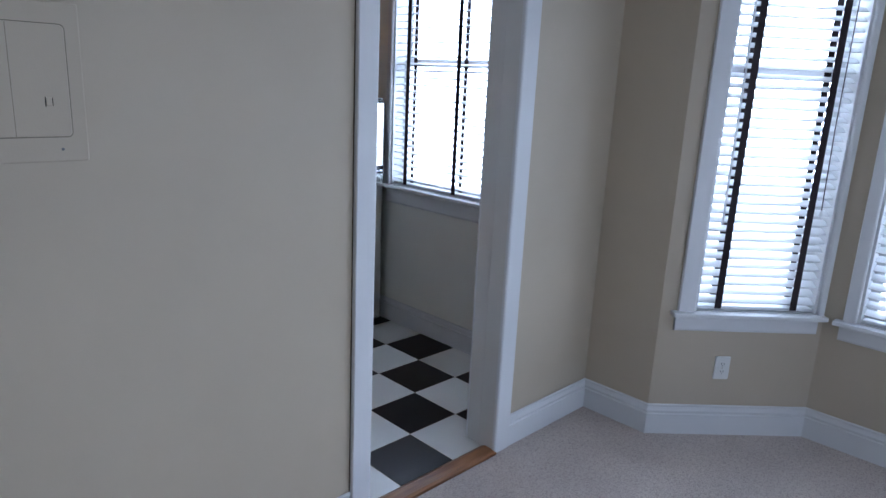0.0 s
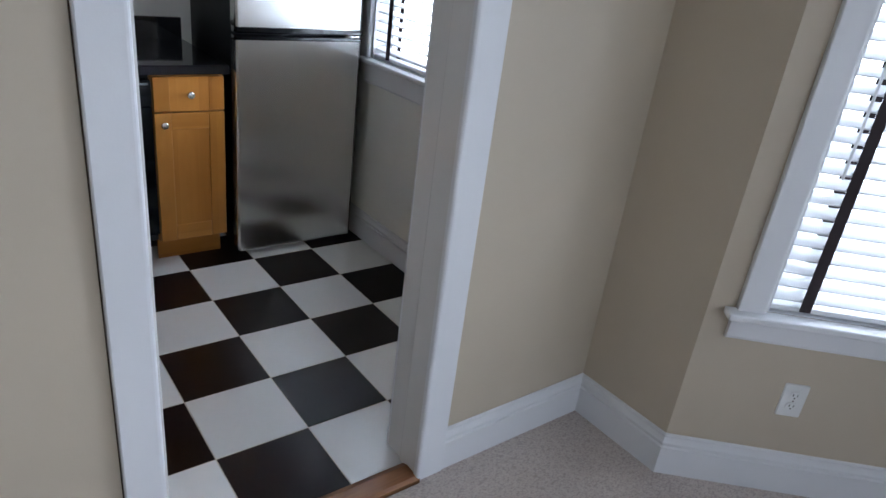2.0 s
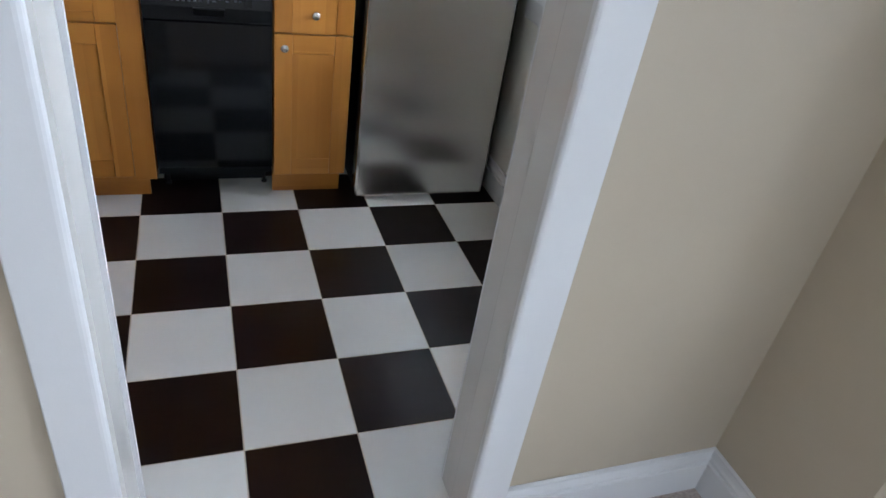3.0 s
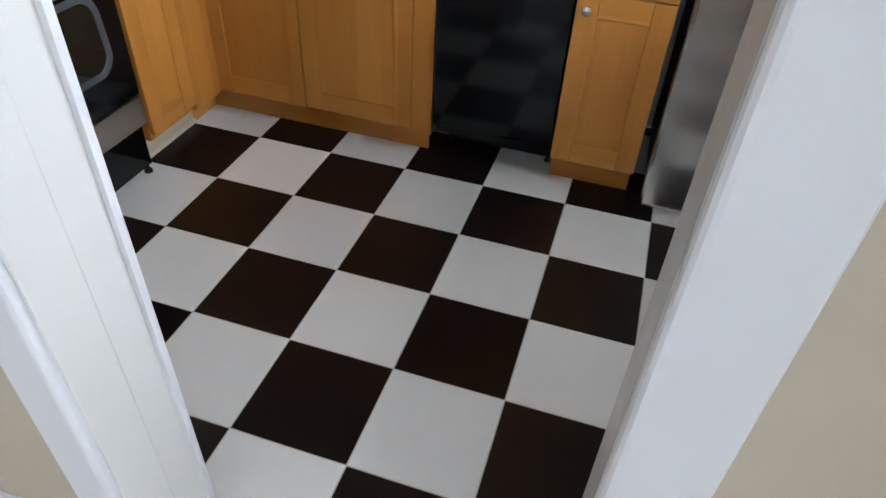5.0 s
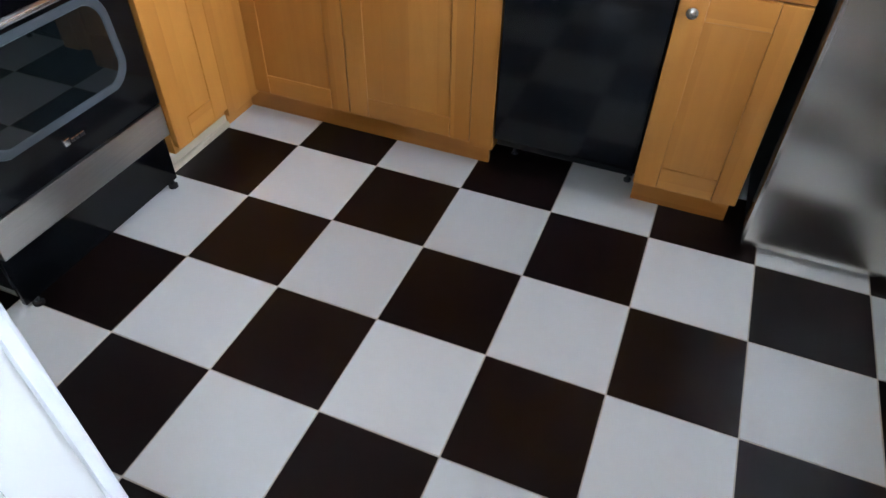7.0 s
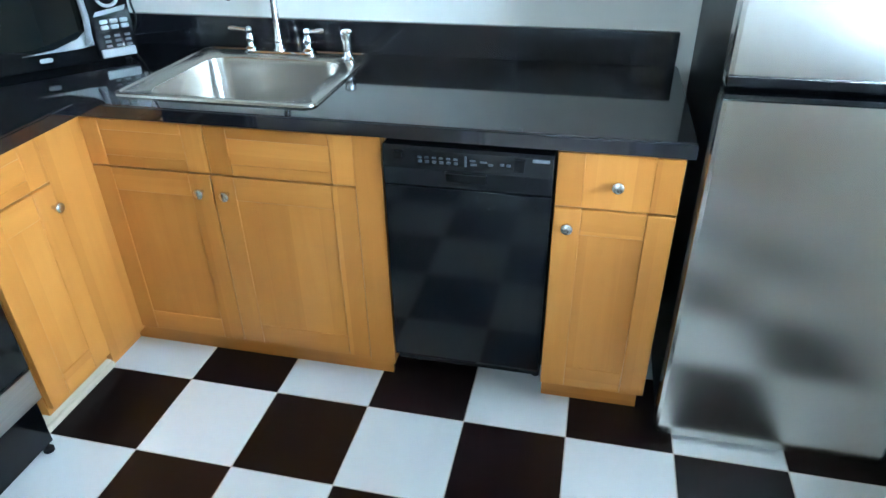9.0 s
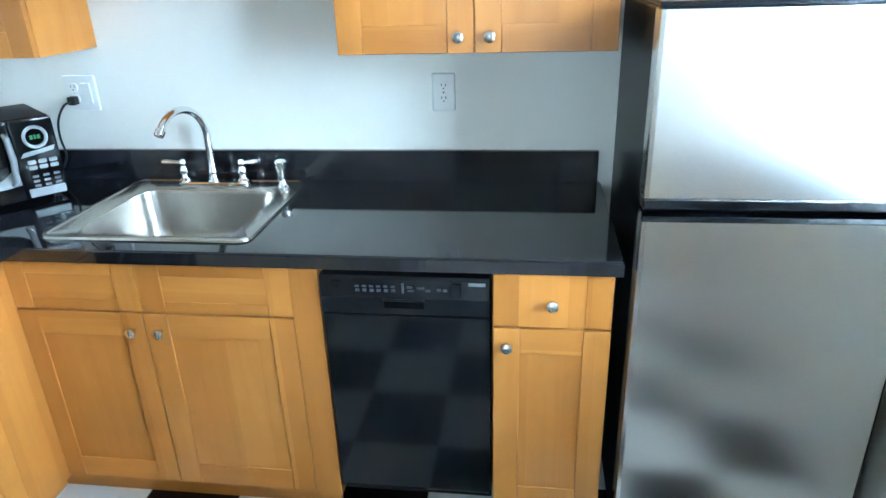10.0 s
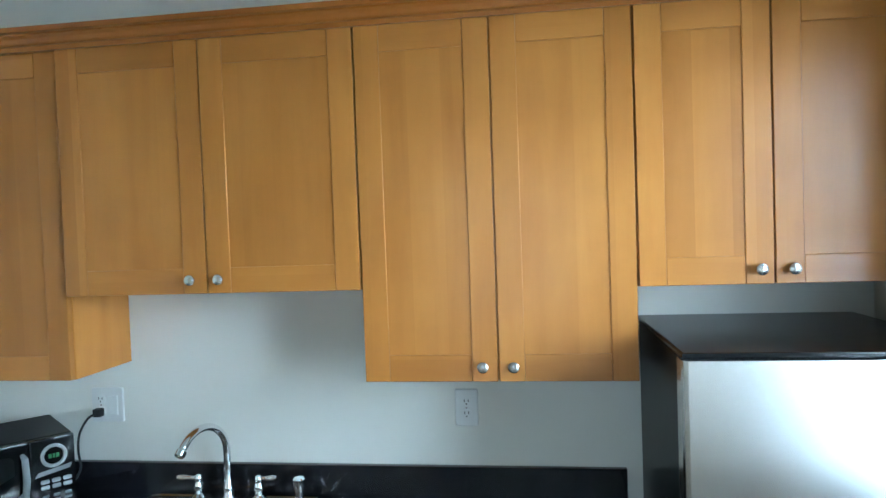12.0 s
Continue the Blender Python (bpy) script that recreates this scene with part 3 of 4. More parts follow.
# ---- kitchen cabinets ----
def knob_on(parent, x, z, y=0.0):
    prof = [(0.0055, 0.0), (0.005, -0.010), (0.0075, -0.013), (0.0135, -0.017), (0.0155, -0.021), (0.0145, -0.026), (0.009, -0.029), (0.001, -0.030)]
    part("knob", lathe(bmesh.new(), prof, (x, y, z), "y", 20), NICKEL, parent, "round brushed-nickel knob")


def framed_front(name, parent, x0, x1, z0, z1, stile, rail, recess, knob=None):
    """A framed door or drawer front facing -y, its face at y = 0."""
    f = part(name, boxed(x0 + stile - 0.004, x1 - stile + 0.004, recess, 0.016, z0 + max(0.0, rail - 0.004), z1 - max(0.0, rail - 0.004)), WOOD_V if rail > 0.045 or not rail else WOOD_H, parent)
    b = 0.0016
    for a, c in ((x0, x0 + stile), (x1 - stile, x1)):
        part("stile", boxed(a, c, 0.0, 0.02, z0, z1, bevel=b), WOOD_V, f)
    for a, c in ((z0, z0 + rail), (z1 - rail, z1)) if rail else ():
        part("rail", boxed(x0 + stile + 0.0003, x1 - stile - 0.0003, 0.0004, 0.0195, a, c, bevel=b), WOOD_H, f)
    if knob:
        knob_on(f, *knob)
    return f


def cabinet(name, m, x0, x1, z0, z1, depth, fronts, label, group, kick=None, fillers=(), kick_mat=None, body_top=None):
    """A cabinet in its own axes: faces at y = 0, back at y = depth. fronts: (kind, x0, x1, z0, z1, knob)."""
    c = thing(name, label=label, category="cabinet", group=group, m=m)
    part("body", boxed(x0, x1, 0.0215, depth, z0, body_top or z1, bevel=0.001), WOOD_V, c)
    if body_top:
        part("front_rail", boxed(x0, x1, 0.0215, 0.038, body_top, z1), WOOD_H, c)
    for kind, a, b, p, q, knob in fronts:
        if kind == "door":
            framed_front("door", c, a + 0.0004, b - 0.0004, p, q, 0.068, 0.072, 0.0038, knob)
        elif kind == "flat_drawer":
            framed_front("drawer_front", c, a + 0.0004, b - 0.0004, p + 0.001, q, 0.066, 0.0, 0.0012, knob)
        else:
            framed_front("drawer_front", c, a + 0.0004, b - 0.0004, p + 0.001, q, 0.066, 0.034, 0.003, knob)
    for a, b, p, q in fillers:
        part("filler_strip", boxed(a, b, 0.0004, 0.0215, p, q, bevel=0.0006), WOOD_V, c)
    if kick:
        a, b, set_back = kick
        part("toe_kick", boxed(a, b, set_back, set_back + 0.016, 0.0, z0), kick_mat or WOOD_H, c)
    return c


FY = 1.305                     # cabinet faces, sink run
BZ0, BZ1 = 0.112, 0.869        # base carcass
m_run = pose(0, FY, 0)
DEPTH = KY1 - FY - 0.003
base_group, wall_group = "base cabinets", "wall cabinets"
cabinet("base_cabinet", m_run, -1.440, -0.539, BZ0, BZ1, DEPTH, [
    ("drawer", -1.434, -1.045, 0.716, 0.860, None), ("drawer", -1.042, -0.616, 0.716, 0.860, None),
    ("door", -1.434, -1.050, 0.124, 0.711, (-1.082, 0.660)), ("door", -1.047, -0.618, 0.124, 0.711, (-1.002, 0.660))],
    "honey maple sink cabinet with two framed doors", base_group, (-1.52, -0.573, 0.082), [(-0.6165, -0.539, BZ0, 0.864)], body_top=0.70)
cabinet("base_cabinet", m_run, -0.092, 0.207, BZ0, BZ1, DEPTH, [
    ("flat_drawer", -0.090, 0.206, 0.712, 0.858, (0.058, 0.785)), ("door", -0.090, 0.206, 0.120, 0.706, (-0.054, 0.660))],
    "narrow honey maple cabinet with one drawer and door", base_group, (-0.089, 0.200, 0.082))
# left run: faces towards +x
LX = -1.424
m_left = pose(LX, 0, 0, 0, 0, 90)
cabinet("base_cabinet", m_left, 0.888, 1.300, BZ0, BZ1, LX - KX0 - 0.003, [
    ("drawer", 0.890, 1.142, 0.735, 0.864, None), ("door", 0.890, 1.142, 0.140, 0.729, (1.122, 0.668))],
    "honey maple corner cabinet between stove and sink", base_group, (1.232, 1.385, 0.095), [(1.1417, 1.3255, BZ0, 0.866)])
solo("kick_board", prism(bmesh.new(), [(LX - 0.11, 0.0), (LX - 0.086, 0.0), (LX - 0.086, 0.012), (LX - 0.090, 0.018), (LX - 0.097, 0.020), (LX - 0.097, 0.068), (LX - 0.100, 0.072), (LX - 0.11, 0.072)], 0.888, 1.228, "y"), BEIGE_BOARD, "pale unfinished kick board under the corner cabinet", "trim", kind="structure")

UY, UD = 1.60, KY1 - 1.60 - 0.003
UTOP = 2.315
m_up = pose(0, UY, 0)
cabinet("wall_cabinet", pose(0, UY + 0.012, 0), -2.060, -1.405, 1.352, UTOP, UD - 0.012, [("door", -2.056, -1.762, 1.354, 2.312, None), ("door", -1.759, -1.406, 1.354, 2.312, None)],
        "tall honey maple wall cabinet in the corner", wall_group)
cabinet("wall_cabinet", m_up, -1.4035, -0.521, 1.601, UTOP, UD, [("door", -1.3985, -0.965, 1.602, 2.312, (-1.004, 1.642)), ("door", -0.962, -0.522, 1.602, 2.312, (-0.920, 1.642))],
        "short honey maple wall cabinet above the sink", wall_group)
cabinet("wall_cabinet", m_up, -0.518, 0.211, 1.349, UTOP, UD, [("door", -0.517, -0.155, 1.350, 2.312, (-0.194, 1.392)), ("door", -0.152, 0.210, 1.350, 2.312, (-0.113, 1.392))],
        "tall honey maple wall cabinet with two framed doors", wall_group)
cabinet("wall_cabinet", m_up, 0.2135, 0.884, 1.594, UTOP, UD, [("door", 0.2145, 0.544, 1.595, 2.312, (0.507, 1.633)), ("door", 0.547, 0.882, 1.595, 2.312, (0.584, 1.633))],
        "honey maple wall cabinet above the refrigerator", wall_group)
crown = [(0.0, 0.0), (0.008, 0.0), (0.010, 0.012), (0.019, 0.014), (0.019, 0.020), (0.024, 0.031), (0.034, 0.037), (0.034, 0.042), (0.045, 0.044), (0.047, 0.058), (0.0, 0.058)]
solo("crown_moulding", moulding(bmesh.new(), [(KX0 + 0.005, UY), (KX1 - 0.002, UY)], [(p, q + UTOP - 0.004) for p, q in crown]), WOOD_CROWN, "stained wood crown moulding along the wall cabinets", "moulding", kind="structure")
solo("cabinet_top", boxed(KX0 + 0.005, KX1 - 0.002, UY + 0.002, KY1 - 0.004, UTOP + 0.001, UTOP + 0.012), WOOD_H, "plain board on top of the wall cabinets", "trim", kind="structure")

# ---- worktop ----
CT0, CT1 = 0.872, 0.910
SINK = (-1.337, -0.730, 1.345, 1.877)


def worktop():
    c = thing("countertop", (-0.6, 1.6, CT1), "polished black granite countertop with a sink cut-out", "countertop")
    xs = [KX0 + 0.002, SINK[0] + 0.03, SINK[1] - 0.03, 0.221]
    ys = [1.280, SINK[2] + 0.03, SINK[3] - 0.03, KY1 - 0.002]
    runs = [("sink_slab", xs, ys, lambda x, y: not (xs[1] < x < xs[2] and ys[1] < y < ys[2])), ("side_slab", [KX0 + 0.002, -1.397], [0.888, 1.2797], lambda x, y: True)]
    for nm, us, vs, solid in runs:
        bm = cells(bmesh.new(), us, vs, solid, CT0, CT1, lambda u, v, w: (u, v, w))
        front = [e for e in bm.edges if len(e.link_faces) == 2 and e.calc_face_angle() > 0.5 and all(v.co.z > CT0 + 0.01 for v in e.verts)
                 and (all(v.co.y < 1.2805 for v in e.verts) and all(v.co.y > 1.2798 for v in e.verts) and min(v.co.x for v in e.verts) > -1.4 or all(abs(v.co.x + 1.397) < 0.001 for v in e.verts) or all(v.co.x > 0.2 for v in e.verts) or all(v.co.y < 0.9 for v in e.verts))]
        bmesh.ops.bevel(bm, geom=front, offset=0.005, segments=3, affect="EDGES")
        part(nm, bm, GRANITE, c)
    return c


worktop()
sp = thing("backsplash", (KX0, KY1, CT1), "low polished black granite backsplash", "backsplash")
part("back_strip", boxed(KX0 + 0.022, 0.209, KY1 - 0.021, KY1 - 0.001, CT1 + 0.0005, 1.013, bevel=0.0015), GRANITE, sp)
part("side_strip", boxed(KX0 + 0.001, KX0 + 0.021, 0.888, KY1 - 0.001, CT1 + 0.0005, 1.013, bevel=0.0015), GRANITE, sp)


def sink():
    x0, x1, y0, y1 = SINK
    cx, cy = (x0 + x1) / 2, (y0 + y1) / 2
    bx, by, bw, bh = -1.031, 1.585, 0.462, 0.388
    z = CT1 + 0.001
    rings = [(cx, cy, x1 - x0, y1 - y0, 0.035, z), (cx, cy, x1 - x0 - 0.006, y1 - y0 - 0.006, 0.033, z + 0.006), (cx, cy, x1 - x0 - 0.024, y1 - y0 - 0.024, 0.03, z + 0.007),
             (cx, cy, x1 - x0 - 0.034, y1 - y0 - 0.034, 0.028, z + 0.003),
             (bx, by, bw + 0.022, bh + 0.022, 0.07, z + 0.002), (bx, by, bw + 0.006, bh + 0.006, 0.068, z - 0.004), (bx, by, bw, bh, 0.065, z - 0.018),
             (bx, by, bw - 0.02, bh - 0.02, 0.065, z - 0.13), (bx, by, bw - 0.045, bh - 0.045, 0.06, z - 0.158), (bx, by, bw - 0.10, bh - 0.10, 0.05, z - 0.170), (bx, by, 0.10, 0.10, 0.049, z - 0.174)]
    s = thing("kitchen_sink", (cx, cy, z), "drop-in stainless steel single-bowl sink", "sink")
    part("basin", loft(bmesh.new(), [[(p, q, h) for p, q in rounded(a, b, w, d, r, 6)] for a, b, w, d, r, h in rings], False, True), SINK_STEEL, s, soft=True)
    part("drain", lathe(bmesh.new(), [(0.042, 0.0), (0.045, 0.003), (0.036, 0.004), (0.03, 0.001), (0.001, 0.001)], (bx, by, z - 0.1735)), CHROME, s, "round chrome strainer")
    return s


sink()


def faucet():
    z = CT1 + 0.005
    x, y = -1.043, 1.832
    f = thing("kitchen_faucet", (x, y, z), "chrome gooseneck faucet with two lever handles", "faucet")
    plate = [[(p, q, z + h) for p, q in rounded(x, y, w, d, r, 6)] for w, d, r, h in ((0.255, 0.052, 0.026, -0.002), (0.255, 0.052, 0.026, 0.006), (0.24, 0.04, 0.02, 0.010))]
    part("base_plate", loft(bmesh.new(), plate, True, True), CHROME, f)
    part("spout_base", lathe(bmesh.new(), [(0.021, 0.008), (0.021, 0.014), (0.016, 0.022), (0.0145, 0.036), (0.0175, 0.040), (0.0175, 0.046), (0.0135, 0.054), (0.0125, 0.10)], (x, y, z)), CHROME, f)
    out = Vector((-0.26, -0.96, 0)).normalized()
    pts, rs = [], []
    for i in range(5):
        pts.append(Vector((x, y, z + 0.09 + 0.0175 * i)))
    r = 0.104
    top = pts[-1]
    for i in range(1, 15):
        a = math.pi * 0.80 * i / 14
        pts.append(top + out * (r - r * math.cos(a)) + Vector((0, 0, r * math.sin(a))))
    end = (pts[-1] - pts[-2]).normalized()
    part("spout", tube(bmesh.new(), pts, 0.0118, 14), CHROME, f)
    tip = pts[-1]
    part("aerator", tube(bmesh.new(), [tip - end * 0.004, tip, tip + end * 0.016, tip + end * 0.020], [0.012, 0.0155, 0.0155, 0.0125], 14), CHROME, f)
    for sx, turn in ((-1, (-0.050, -0.014)), (1, (0.050, -0.006))):
        hx = x + sx * 0.102
        h = part("handle", lathe(bmesh.new(), [(0.023, 0.008), (0.022, 0.014), (0.014, 0.022), (0.012, 0.034), (0.016, 0.040), (0.0165, 0.050), (0.012, 0.058), (0.011, 0.066), (0.013, 0.072), (0.010, 0.080), (0.001, 0.084)], (hx, y, z)), CHROME, f)
        part("lever", tube(bmesh.new(), [(hx, y, z + 0.070), (hx + turn[0] * 0.4, y + turn[1] * 0.4, z + 0.074), (hx + turn[0], y + turn[1], z + 0.078), (hx + turn[0] * 1.25, y + turn[1] * 1.2, z + 0.079)], [0.006, 0.0055, 0.008, 0.005], 10), CHROME, h)
    return f


faucet()
sprayer = thing("side_sprayer", (-0.795, 1.800, CT1 + 0.004), "chrome side sprayer in the sink deck", "sprayer")
part("collar", lathe(bmesh.new(), [(0.022, 0.0), (0.022, 0.006), (0.015, 0.014), (0.0125, 0.03)], (-0.795, 1.800, CT1 + 0.003)), CHROME, sprayer)
part("spray_head", lathe(bmesh.new(), [(0.0145, 0.028), (0.014, 0.05), (0.016, 0.060), (0.0185, 0.066), (0.0185, 0.088), (0.015, 0.092), (0.001, 0.092)], (-0.795, 1.800, CT1 + 0.003)), CHROME, sprayer)


# ---- appliances ----
def dishwasher():
    x0, x1 = -0.536, -0.095
    d = thing("dishwasher", (x0, FY, 0), "slim black dishwasher built in under the counter", "dishwasher")
    part("cabinet_body", boxed(x0 + 0.004, x1 - 0.002, FY + 0.03, KY1 - 0.03, 0.12, 0.868), BLACK_SATIN, d)
    prof = [(FY + 0.03, 0.162), (FY - 0.004, 0.162), (FY - 0.006, 0.170), (FY - 0.006, 0.734), (FY - 0.004, 0.736), (FY + 0.03, 0.736)]
    part("door", prism(bmesh.new(), prof, x0 + 0.004, x1 - 0.003, "x"), BLACK_GLOSS, d, "glossy black door panel")
    prof = [(FY + 0.03, 0.739), (FY - 0.005, 0.739), (FY - 0.008, 0.742), (FY - 0.013, 0.79), (FY - 0.009, 0.840), (FY - 0.004, 0.848), (FY + 0.03, 0.848)]
    c = part("control_panel", prism(bmesh.new(), prof, x0 + 0.004, x1 - 0.003, "x"), BLACK_PANEL, d)
    yf = FY - 0.013
    # raised patch, nothing cut in; the grip recess's shade is its black colour
    part("handle_recess", boxed(-0.366, -0.264, yf - 0.0012, yf + 0.004, 0.762, 0.786, bevel=0.001), DARK_SLOT, c)
    part("handle_lip", boxed(-0.368, -0.262, yf - 0.006, yf + 0.004, 0.784, 0.789, bevel=0.0015), BLACK_SATIN, c)
    part("power_button", boxed(-0.502, -0.478, yf - 0.0025, yf + 0.004, 0.815, 0.836, bevel=0.002), BLACK_GLOSS, c)
    for i in range(6):
        bx = -0.438 + i * 0.0185
        part("program_button", boxed(bx, bx + 0.010, yf - 0.002, yf + 0.004, 0.808, 0.815, bevel=0.001), PRINT, c)
        part("program_print", boxed(bx - 0.001, bx + 0.009, yf - 0.0004, yf + 0.006, 0.820, 0.8245), PRINT, c)
    for i, (a, b, p, q) in enumerate([(-0.318, -0.313, 0.805, 0.832), (-0.305, -0.291, 0.820, 0.824), (-0.303, -0.288, 0.810, 0.814), (-0.279, -0.262, 0.818, 0.822), (-0.258, -0.247, 0.811, 0.817), (-0.229, -0.219, 0.814, 0.820), (-0.213, -0.203, 0.813, 0.819)]):
        part("program_print", boxed(a, b, yf - 0.0005, yf + 0.006, p, q), PRINT, c)
    part("display_window", boxed(-0.194, -0.168, yf - 0.0015, yf + 0.006, 0.800, 0.834, bevel=0.001), BLACK_GLOSS, c)
    part("maker_plate", boxed(-0.150, -0.108, yf + 0.0005, yf + 0.008, 0.829, 0.837, bevel=0.001), GREY_MARK, c)
    part("toe_panel", boxed(x0 + 0.01, x1 - 0.01, FY + 0.20, FY + 0.215, 0.0, 0.12), BLACK_SATIN, d)
    for fx in (x0 + 0.03, x1 - 0.02):
        part("foot", lathe(bmesh.new(), [(0.012, 0.0), (0.012, 0.008), (0.006, 0.012), (0.006, 0.121)], (fx, FY + 0.17, 0.0), n=12), RUBBER, d)
    return d


dishwasher()


def refrigerator():
    x0, x1, yf, yb = 0.247, 0.852, 1.272, 1.885
    f = thing("refrigerator", (x0, yf, 0), "two-door stainless steel refrigerator with black sides", "refrigerator")
    part("body", boxed(x0 + 0.006, x1 - 0.006, yf + 0.062, yb, 0.035, 1.469, bevel=0.006, seg=2), BLACK_SATIN, f, "black textured body")
    part("top_cover", boxed(x0 + 0.002, x1 - 0.002, yf + 0.012, yb, 1.4695, 1.483, bevel=0.004, seg=2), BLACK_PANEL, f)
    for nm, z0, z1 in (("freezer_door", 1.070, 1.468), ("fridge_door", 0.023, 1.016)):
        outline = [(x0, yf + 0.058), (x0, yf + 0.016), (x0 + 0.003, yf + 0.006), (x0 + 0.012, yf), (x1 - 0.012, yf), (x1 - 0.003, yf + 0.006), (x1, yf + 0.016), (x1, yf + 0.058)]
        d = part(nm, prism(bmesh.new(), outline, z0, z1), FRIDGE_STEEL, f, "brushed stainless door")
        part("gasket", boxed(x0 + 0.012, x1 - 0.012, yf + 0.058, yf + 0.0625, z0 + 0.01, z1 - 0.01), RUBBER, d)
        part("hinge_edge", boxed(x1 + 0.0005, x1 + 0.006, yf + 0.012, yf + 0.06, z0, z1, bevel=0.002), BLACK_SATIN, d)
        if nm == "freezer_door":
            oval = [(x1 - 0.105 + 0.022 * math.cos(radians(15 * i)), 1.419 + 0.011 * math.sin(radians(15 * i))) for i in range(24)]
            part("badge", prism(bmesh.new(), oval, yf - 0.002, yf + 0.002, "y"), BLACK_CASE, d, "small oval badge with a dark rim")
            inner = [(x1 - 0.105 + 0.015 * math.cos(radians(15 * i)), 1.419 + 0.006 * math.sin(radians(15 * i))) for i in range(24)]
            part("badge_field", prism(bmesh.new(), inner, yf - 0.0028, yf + 0.002, "y"), NICKEL, d)
    for z0, z1, lip in ((1.046, 1.0695, -0.004), (1.0165, 1.032, -0.002)):
        prof = [(yf + 0.058, z0), (yf + lip, z0), (yf + lip - 0.006, z0 + 0.005), (yf + lip - 0.004, z1), (yf + 0.058, z1)]
        part("handle_trim", prism(bmesh.new(), prof, x0 + 0.002, x1 - 0.002, "x"), BLACK_GLOSS, f, "black grip strip between the doors")
    part("hinge", boxed(x1 - 0.085, x1 - 0.012, yf - 0.004, yf + 0.05, 1.034, 1.044, bevel=0.002), CHROME, f)
    part("top_hinge_cover", boxed(x1 - 0.10, x1 - 0.01, yf + 0.01, yf + 0.10, 1.4835, 1.499, bevel=0.005, seg=2), BLACK_SATIN, f)
    part("toe_grille", boxed(x0 + 0.02, x1 - 0.02, yf + 0.05, yf + 0.062, 0.008, 0.032), BLACK_SATIN, f)
    for fx in (x0 + 0.05, x1 - 0.05):
        for fy in (yf + 0.1, yb - 0.06):
            part("foot", lathe(bmesh.new(), [(0.018, 0.0), (0.018, 0.01), (0.008, 0.014), (0.008, 0.04)], (fx, fy, 0.0), n=12), RUBBER, f)
    return f


refrigerator()


def stove():
    """Its own axes: front face at y = 0, x to the right as one stands before it."""
    y0, y1 = 0.268, 0.878
    s = thing("electric_range", label="stainless and black freestanding electric range", category="stove", m=pose(-1.425, 0, 0, 0, 0, 90))
    D = -1.425 - KX0 - 0.012
    part("body", boxed(y0, y1, 0.035, D, 0.09, 0.885), BLACK_SATIN, s)
    d = part("oven_door", boxed(y0 + 0.003, y1 - 0.003, 0.0, 0.034, 0.309, 0.752, bevel=0.006, seg=2), BLACK_GLOSS, s, "glossy black oven door")
    cy, cz = (y0 + y1) / 2, 0.550
    def ring(w, h, r, y, bow):
        return [(cy + (p - cy) * (1 - 0.25 * (q - cz)), y, q + bow * (1 - ((p - cy) / (w / 2)) ** 2) * (1 if q > cz else -1.5)) for p, q in rounded(cy, cz, w, h, r, 8)]
    part("window_surround", loft(bmesh.new(), [ring(0.458, 0.236, 0.06, 0.001, 0.020), ring(0.452, 0.230, 0.06, -0.004, 0.020), ring(0.412, 0.202, 0.045, -0.004, 0.016), ring(0.406, 0.196, 0.045, -0.0005, 0.016)]), GREY_FRAME, d, "silver-grey curved window surround")
    part("window_pane", loft(bmesh.new(), [ring(0.406, 0.196, 0.045, -0.0012, 0.016), ring(0.406, 0.196, 0.045, 0.002, 0.016)], True, True), OVEN_GLASS, d, "dark oven window glass")
    for i, (a, b) in enumerate(((0.0, 0.018), (0.022, 0.034), (0.037, 0.048), (0.051, 0.066))):
        part("badge_bar", boxed(cy - 0.035 + a, cy - 0.035 + b, -0.003, 0.001, 0.366, 0.384 if i == 0 else 0.378, bevel=0.001), CHROME, d)
    h = part("door_handle", tube(bmesh.new(), [(y0 + 0.05, -0.006, 0.712), (y0 + 0.06, -0.04, 0.716), (cy, -0.05, 0.720), (y1 - 0.06, -0.04, 0.716), (y1 - 0.05, -0.006, 0.712)], 0.010, 12), STEEL, d, "steel bar handle")
    part("storage_drawer", boxed(y0 + 0.003, y1 - 0.003, 0.002, 0.034, 0.200, 0.303, bevel=0.004, seg=2), DRAWER_STEEL, s, "brushed steel drawer front")
    prof = [(0.034, 0.760), (-0.002, 0.760), (-0.006, 0.766), (0.010, 0.878), (0.034, 0.882)]
    c = part("control_panel", prism(bmesh.new(), prof, y0 + 0.003, y1 - 0.003, "x"), STEEL, s)
    for i in range(5):
        ky = y1 - 0.052 - i * 0.125
        k = part("control_knob", lathe(bmesh.new(), [(0.023, 0.004), (0.022, -0.006), (0.018, -0.012), (0.017, -0.026), (0.014, -0.030), (0.001, -0.030)], (ky, 0.002, 0.808), "y", 20), CHROME, c)
        part("knob_grip", boxed(ky - 0.004, ky + 0.004, -0.035, -0.024, 0.793, 0.823, bevel=0.002), BLACK_SATIN, k)
    prof = [(D, 0.886), (0.0, 0.886), (-0.008, 0.892), (-0.008, 0.908), (0.0, 0.915), (D, 0.915)]
    part("cooktop", prism(bmesh.new(), prof, y0, y1 + 0.004, "x"), STEEL, s, "stainless cooktop with rolled edge")
